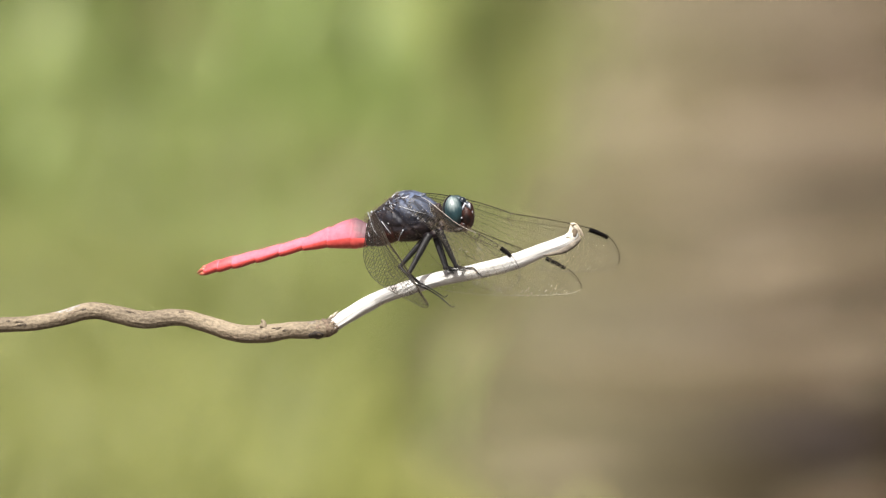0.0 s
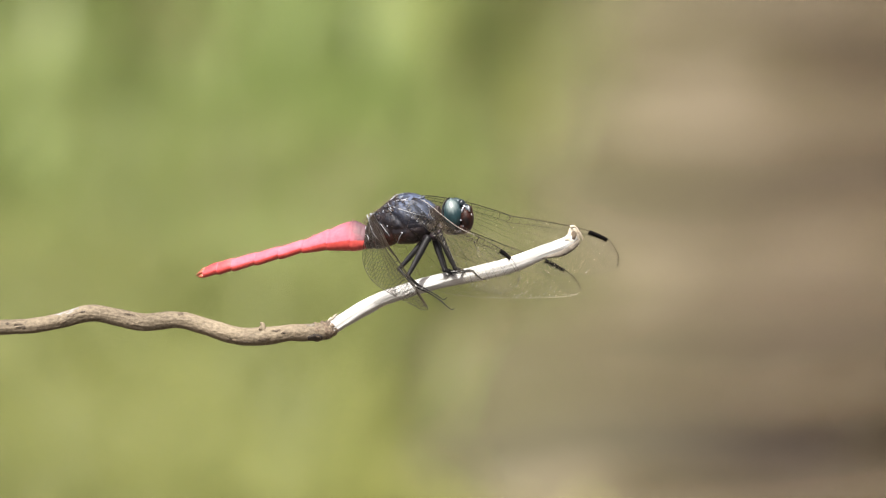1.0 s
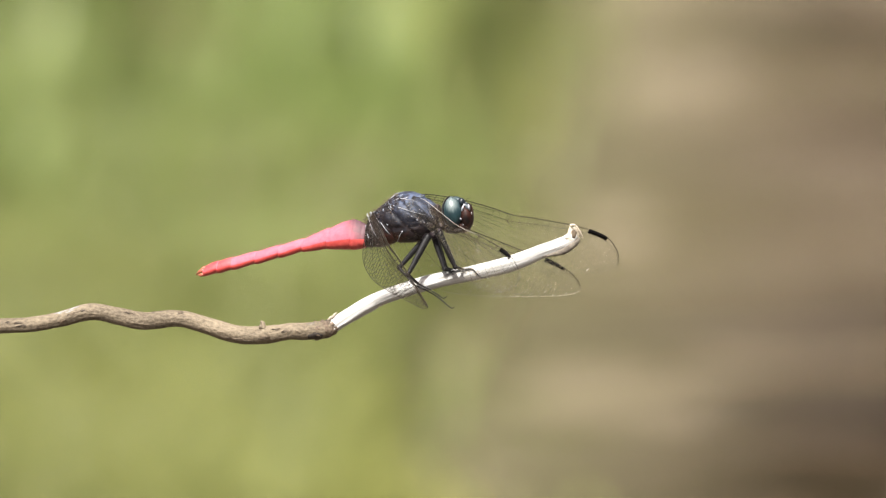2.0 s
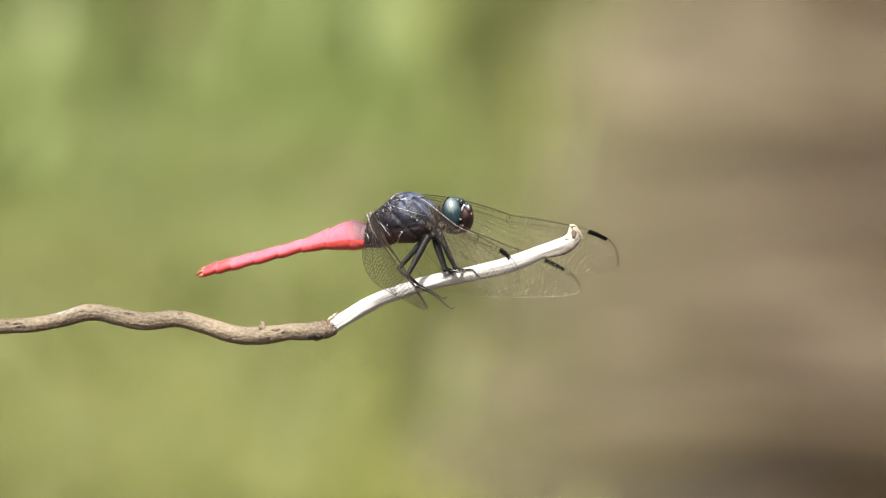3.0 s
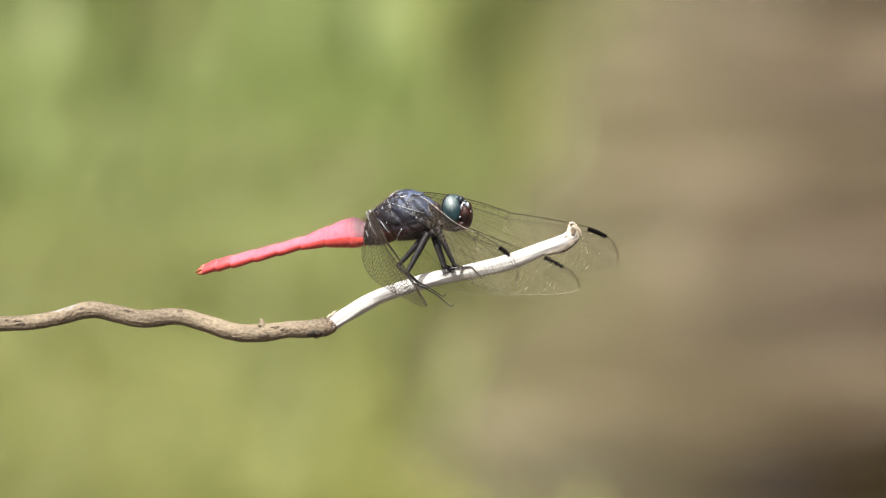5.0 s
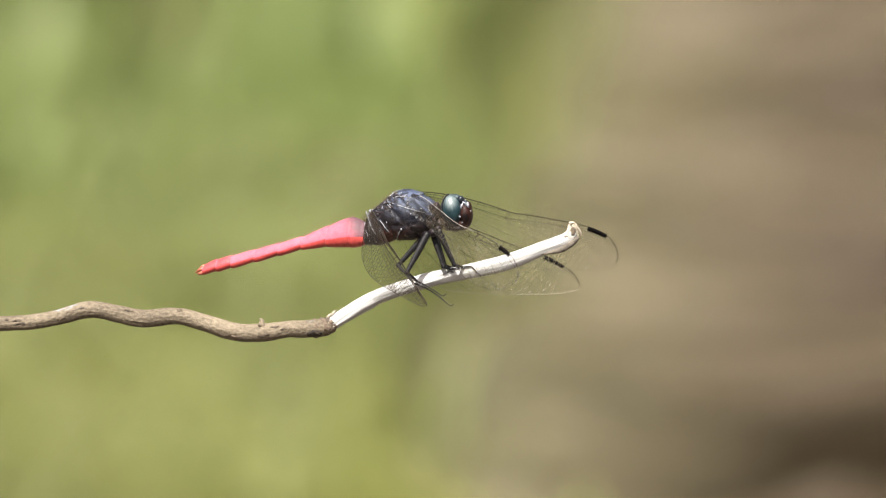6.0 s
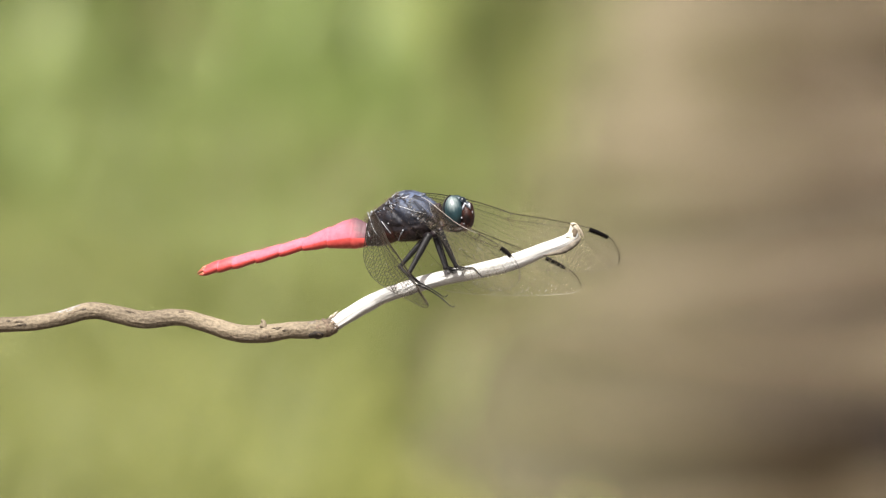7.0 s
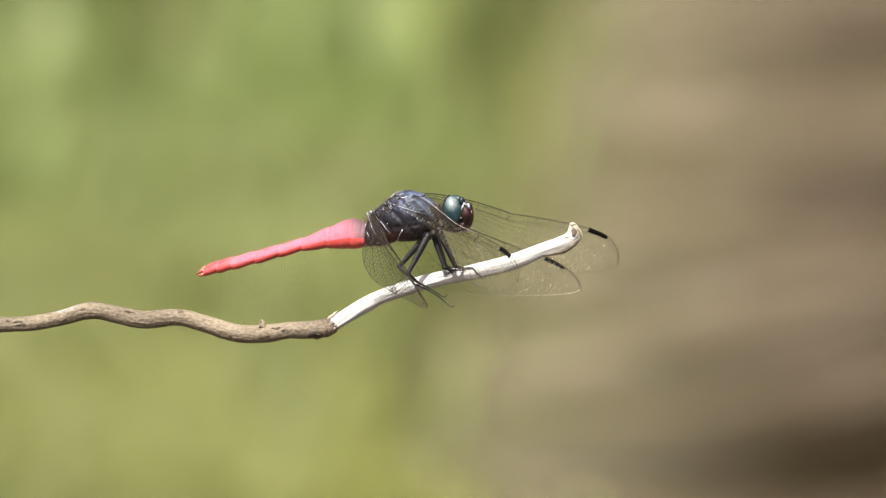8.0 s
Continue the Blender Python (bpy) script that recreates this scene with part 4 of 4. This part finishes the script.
    part("face", bm, FACE, head, "red-brown face, nearly black above")
    bm = bmesh.new()
    ball(bm, on_head(818, 355, -0.9), (6.5 * UNIT, 0.9e-3, 7 * UNIT), Euler((0, 0.5, 0)).to_matrix(), 0.15, 2000)
    ball(bm, on_head(829, 366, -1.0), (5.5 * UNIT, 0.8e-3, 9 * UNIT), Euler((0, -0.3, 0)).to_matrix(), 0.15, 2000)
    part("frons", bm, DARKBLUE, head, "blue-black bump between the eyes")
    # white highlights of the glossy face, modelled as pale beads
    for a, b, wide, tall, tilt in ((820, 367, 1.9, 6.0, 0.25), (823.5, 361, 3.0, 1.7, 0.5), (831, 365, 2.0, 5.2, -0.25), (826, 357, 1.5, 1.0, 0.3), (817, 386, 1.5, 1.5, 0.0), (821, 396, 1.1, 0.9, 0.2), (813, 351, 2.2, 1.0, 0.5), (836, 376, 0.9, 2.0, -0.1)):
        bm = bmesh.new()
        ball(bm, on_face(a, b, 0.30), (wide * UNIT, 0.42e-3, tall * UNIT), Euler((0, tilt, 0)).to_matrix(), 0.35, 3500, 14, 10)
        part("face_highlight", bm, PALE, head, "pale bluish bead for a highlight on the face")
    bm = bmesh.new()
    for side in (-1.0, 0.6):
        tube(bm, [on_head(824, 356, side), on_head(829, 350, side - 0.5), on_head(835, 347, side - 0.9)], [0.05e-3, 0.03e-3, 0.012e-3], 5)
    part("antennae", bm, LEG, head)
    bm = bmesh.new()
    ball(bm, on_head(814, 406, -0.8), (12 * UNIT, 1.2e-3, 5 * UNIT), Euler((0, -0.3, 0)).to_matrix(), 0.2, 1800)
    ball(bm, on_head(797, 403, -0.9), (9 * UNIT, 0.9e-3, 6 * UNIT), None, 0.25, 1800)
    part("jaw", bm, BROWN, head, "brown jaws under the face")
    bm = bmesh.new()
    for _ in range(150):
        a, b = random.uniform(782, 834), random.uniform(398, 411)
        foot = on_head(a, b, -1.3)
        tube(bm, [foot, foot + Vector((random.uniform(-0.3, 0.3), -0.3, -random.uniform(0.2, 0.8))) * 0.001], [0.02e-3, 0.008e-3], 3)
    part("bristle_fringe", bm, HAIR, head)

    # legs: femur, tibia, tarsus with its claw
    def leg(keys, radii, words):
        limb = new("leg")
        limb.parent = root
        tagged(limb, words)
        start = 0
        for name, count in (("femur", 1), ("tibia", 1), ("tarsus", len(keys) - 3)):
            bm = bmesh.new()
            pts = [fly_at(*k) for k in keys[start:start + count + 1]]
            fine = [Vector(p) for p in glide([tuple(p) for p in pts], 10)]
            rad = []
            for i in range(len(fine)):
                u = i / max(len(fine) - 1, 1)
                r = radii[start] + (radii[start + count] - radii[start]) * u
                swell = {"femur": 1 + 0.16 * math.sin(math.pi * min(u * 1.3, 1)) - 0.12 * smooth_step(0.8, 0.95, u) + 0.2 * smooth_step(0.93, 1.0, u), "tibia": 0.72 + 0.25 * (1 - u) ** 3}.get(name, 0.45 + 0.12 * math.sin(u * 9) ** 2)
                rad.append(r * swell * UNIT)
            tube(bm, fine, rad, 10, 0.08, 2500, flat=0.8)
            if name == "tibia":
                way = (pts[-1] - pts[0]).normalized() * 0.6
                for i in range(12):
                    p = pts[0].lerp(pts[-1], (i + 0.7) / 12.5)
                    for s in (-1, 1):
                        tube(bm, [p, p + (way + Vector((0.35 * s, -0.2 - 0.25 * s, 0.1 * s - 0.7))) * 0.0009], [0.025e-3, 0.008e-3], 3)
            part(name, bm, LEG, limb)
            start += count
        bm = bmesh.new()
        ball(bm, fly_at(*keys[1]), (radii[1] * 1.05 * UNIT,) * 3, None, 0.1, 2000, 12, 8)
        part("knee", bm, LEG, limb)
    leg([(761, 414, -3.6), (723, 485, -4.4), (741, 500, -2.2), (757, 508, -1.8), (775, 519, -1.8), (786, 526, -1.6), (793, 522, -1.4)], [6.0, 4.4, 3.4, 3, 2.6, 2.0, 1.4], "near hind leg braced on the twig")
    leg([(757, 416, 0.4), (708, 472, 0.8), (735, 503, -1.0), (758, 513, -1.4), (780, 527, -1.6), (799, 543, -1.8), (806, 541, -1.8)], [5.6, 4.2, 3.4, 3, 2.6, 2.0, 1.4], "far hind leg braced on the twig")
    leg([(779, 410, -3.6), (807, 471, -3.4), (822, 475, -1.3), (836, 474, -1.25), (843, 480, -1.35), (852, 489, -1.3), (862, 490, -1.2)], [6.0, 4.4, 3.2, 2.8, 2.2, 1.8, 1.4], "near front leg gripping the twig")
    leg([(771, 412, 0.6), (791, 473, 0.8), (806, 477, 0.4), (822, 477, 0.3), (832, 474, 0.3), (838, 474, 0.3)], [5.2, 3.8, 3.4, 2.8, 1.8, 1.5], "far front leg gripping the twig")
    leg([(768, 412, -1.5), (788, 474, -2.0), (800, 479, -1.1), (815, 476, -1.2), (828, 474, -1.2)], [5.6, 4.2, 3.2, 2.6, 2.0], "middle leg gripping the twig")

    # wings
    def wing(kind, words, lead, hind, tip_depth, chord, fine, spots, shine, node, pale=0.0, bold=1.0):
        """lead and hind: the edges from the root to the tip; chord: a step towards the hind edge, and its depth; spots
        and node: where along the leading edge the dark spot and the kink lie; shine: the share of veins given a pale
        painted glint.
        """
        blade = new(kind)
        blade.parent = root
        tagged(blade, words)
        first, last = lead[0], lead[-1]
        slope = np.linalg.solve(np.array(((last[0] - first[0], last[1] - first[1]), chord[:2]), float), np.array((tip_depth - first[2], chord[2]), float))
        fore, aft = even_curve([k[:2] for k in lead]), even_curve([k[:2] for k in hind])
        shares = np.linspace(0, 0.95, 400)
        across = [fore(s)[0] for s in shares]
        spot, nodus = [float(np.interp(a, across, shares)) for a in spots], float(np.interp(node, across, shares))

        def on(s, v, lift=0.0):
            """v runs from 0 at the leading edge to 1 at the hind edge; the blade is pleated towards its root."""
            a, b = fore(s) * (1 - v) + aft(s) * v
            flat = first[2] + slope[0] * (a - first[0]) + slope[1] * (b - first[1])
            return fly_at(a, b, flat + 0.10 * math.cos(v * 24) * (1 - 0.8 * s) * (1 - s) + 0.5 * math.sin(math.pi * s) * (v - 0.3) + lift)
        bm = bmesh.new()
        grid = [[bm.verts.new(on(s, v)) for v in np.linspace(0, 1, 17)] for s in 1 - (1 - np.linspace(0.0, 0.999, 57)) ** 1.6]
        for one, two in zip(grid, grid[1:]):
            for i in range(16):
                bm.faces.new((one[i], one[i + 1], two[i + 1], two[i]))
        part("membrane", bm, FILM, blade, "clear glassy membrane")

        # long veins, which fan out to the hind edge: start, where they meet it, how late they bend
        fan = [(lambda s, v0=v0, stop=stop, late=late: v0 + (1 - v0) * min(s / stop, 1.0) ** late, stop) for v0, stop, late in
               ((0.15, 0.985, 7.0), (0.19, 0.93, 4.6), (0.23, 0.87, 3.8), (0.28, 0.80, 3.2), (0.35, 0.71, 2.6), (0.45, 0.56, 2.0), (0.60, 0.36, 1.6))]
        radius = (lambda s: 0.125 - 0.035 * smooth_step(0.4, 0.8, s) + 0.03 * smooth_step(0.9, 1.0, s), 0.97)
        edge = (lambda s: 1.0, 0.995)
        bm = bmesh.new()

        def run(of, lo, hi, r, taper=0.45, n=5, steps=60, mat=0):
            ss = np.linspace(lo, hi, steps)
            tube(bm, [on(s, of(s)) for s in ss], [r * 0.001 * (1 - taper * s) for s in ss], n, mat=mat)
        run(lambda s: 0.0, 0.0, 0.999, 0.078 * bold, 0.2, steps=90)
        run(lambda s: 0.06 * (1 - (s / nodus) ** 4), 0.0, nodus, 0.038 * bold)
        run(radius[0], 0.0, radius[1], 0.052 * bold)
        run(edge[0], 0.0, 0.999, max(0.030, 0.030 * fine), 0.3, 4, 90, 1 if shine > 0.4 else 0)
        for of, stop in fan:
            run(of, 0.0, stop, 0.040 * fine / bold, 0.35, 4)
        if bold > 1:
            for v, lo in ((0.20, 0.30), (0.29, 0.36), (0.40, 0.44), (0.52, 0.52)):
                run(lambda s: v, lo, 0.97, 0.042, 0.2, 4)
        # the kink at the middle of the leading edge
        tube(bm, [on(nodus - 0.004, 0.0), on(nodus + 0.004, 0.06), on(nodus - 0.006, 0.125), on(nodus + 0.03, 0.24)], [0.075e-3, 0.075e-3, 0.06e-3, 0.035e-3], 5)
        # the net: columns of cells between each two long veins
        length = (on(1.0, 0.0) - on(0.0, 0.0)).length
        tracks = [(lambda s: 0.0, 0.99), radius, *fan, edge]
        for k, ((up, stop_up), (low, stop_low)) in enumerate(zip(tracks, tracks[1:])):
            step = (0.0011 / bold if k == 0 else 0.00046) / length
            before = None
            for i in range(1, int(min(stop_up, 0.985) / step)):
                s = i * step
                if k == 0 and s > spot[0] - 0.01:
                    continue
                v1, v2 = up(s), low(s) if s < stop_low else 1.0
                wide = (on(s, v2) - on(s, v1)).length
                if v2 - v1 < 0.006 or wide < 0.00012:
                    before = None
                    continue
                count = 1 if k < 2 else max(1, round(wide / 0.00062))
                nodes = []
                for j in range(count + 1):
                    inner = 0 < j < count
                    ds = step * ((0.26 * (-1) ** (i + j) if inner else 0.0) + random.uniform(-0.16, 0.16))
                    nodes.append((s + ds, v1 + (v2 - v1) * (j + (random.uniform(-0.14, 0.14) if inner else 0)) / count))
                if k == 1 and i % 2:
                    continue
                for j, (p, q) in enumerate(zip(nodes, nodes[1:])):
                    # glints on the net: short pale flecks laid over the veins
                    glint = 1 if k > 1 and random.random() < shine * (0.15 + 1.5 * (p[1] > 0.8) + 0.5 * (p[1] > 0.5)) else 0
                    tube(bm, [on(*p), on(*q)], [0.030e-3 if k == 0 else 0.021e-3 * fine] * 2, 3, caps=False, mat=0 if k < 2 or bold > 1 else 2)
                    if glint:
                        lo, hi = (np.array(p) * (1 - u) + np.array(q) * u for u in sorted((random.random(), random.random())))
                        tube(bm, [on(*lo, -0.02), on(*hi, -0.02)], [0.034e-3] * 2, 4, mat=1)
                if before:
                    for j in range(1, min(count, len(before) - 1)):
                        if (i + j) % 2:
                            tube(bm, [on(*before[j]), on(*nodes[j])], [0.020e-3 * fine] * 2, 3, caps=False, mat=0 if bold > 1 else 2)
                before = nodes
        part("vein_net", bm, [VEIN, VEINGLINT, GOLDVEIN], blade, "fine net of dark veins")
        # highlight on the leading vein, laid on as a pale strip
        if pale:
            bm = bmesh.new()
            tube(bm, [on(s, 0.0, -0.09) for s in np.linspace(0.05, pale, 20)], [(0.055 - 0.03 * k / 19) * 0.001 for k in range(20)], 5)
            part("leading_glint", bm, VEINGLINT, blade, "pale strip for the highlight along the leading vein")
        bm = bmesh.new()
        loops = []
        for s in np.linspace(*spot, 10):
            far = radius[0](s) * 0.85 * bold
            loops.append([on(s, v, h) for v, h in ((-0.02, 0.08), (far, 0.08), (far, -0.08), (-0.02, -0.08))])
        rings(bm, loops)
        part("pterostigma", bm, SPOT, blade, "black wing spot")
    wing("forewing", "far forewing swept forward, clear with dark veins",
         ((722, 343, 2.5), (760, 342.5), (800, 348), (840, 357), (880, 369), (903, 377), (910, 379), (950, 385), (1000, 394), (1042, 404), (1076, 419), (1091, 437), (1097, 456), (1092, 470)),
         ((727, 362), (738, 392), (768, 424), (810, 448), (860, 465), (920, 475), (980, 480), (1030, 481), (1062, 479), (1082, 475), (1092, 470)), 8.0, (-18, 100, 2.0), 0.72, (1044, 1077), 0.02, 905)
    wing("hindwing", "far hindwing swept forward and down",
         ((690, 352, 3.0), (730, 366), (780, 386), (830, 404), (880, 424), (930, 443), (966, 455), (1000, 473), (1018, 487), (1028, 503), (1027, 513)),
         ((688, 372), (690, 412), (706, 452), (740, 490), (785, 513), (840, 521), (900, 523), (960, 523), (1000, 521), (1020, 517), (1027, 513)), 10.0, (-30, 105, 2.5), 0.75, (967, 1001), 0.42, 850)
    wing("forewing", "near forewing reaching forward and down",
         ((733, 346, -2.4), (754, 353), (782, 375), (812, 398), (850, 416), (886, 436), (905, 452), (917, 471), (921, 488), (915, 503)),
         ((718, 358), (732, 378), (758, 402), (788, 432), (808, 466), (826, 494), (852, 510), (880, 516), (902, 512), (915, 503)), -27.0, (-14, 104, -3.0), 0.85, (888, 906), 0.36, 822, 0.5)
    wing("hindwing", "near hindwing hanging down towards the front",
         ((661, 375, -2.5), (673, 397), (687, 428), (702, 450), (717, 473), (732, 497), (746, 520), (757, 538), (757, 544)),
         ((652, 388), (648, 412), (644, 438), (644, 458), (651, 479), (665, 497), (685, 511), (708, 524), (732, 536), (748, 544), (757, 544)), -26.0, (-42, 55, 6.0), 2.1, (741, 753), 0.10, 706, 0.34, 1.8)
    return belly, hinge


make_ground()
ripples = [make_ripples("ripples", 3.0, 0.42, 0.0096, 0.45), make_ripples("ripples", 9.0, 0.29, 0.0066, -0.25)]
make_grass()
make_twig()
abdomen, abdomen_hinge = make_dragonfly()


def motions():
    for ob, vx, vy in ((ripples[0], -0.04, -0.34), (ripples[1], 0.03, -0.24)):
        walk(ob, [(t, pose(vx * t, vy * t, WATER_Z - 0.001 * (vx > 0))) for t in (0.0, 2.0, 4.0, 6.0, 8.0)])
    # the tail dips and lifts a little
    dips = [(0.0, 0.0), (0.5, -0.05), (1.0, 0.0), (1.5, 0.0), (3.0, 0.05), (3.5, 0.05), (4.0, 0.05), (4.5, 0.05), (6.0, 0.28), (6.5, 0.28), (7.0, 0.22), (7.5, 0.3), (8.0, 0.4)]
    walk(abdomen, [(t, pose(*abdomen_hinge, 0, -d, 0)) for t, d in dips])


motions()
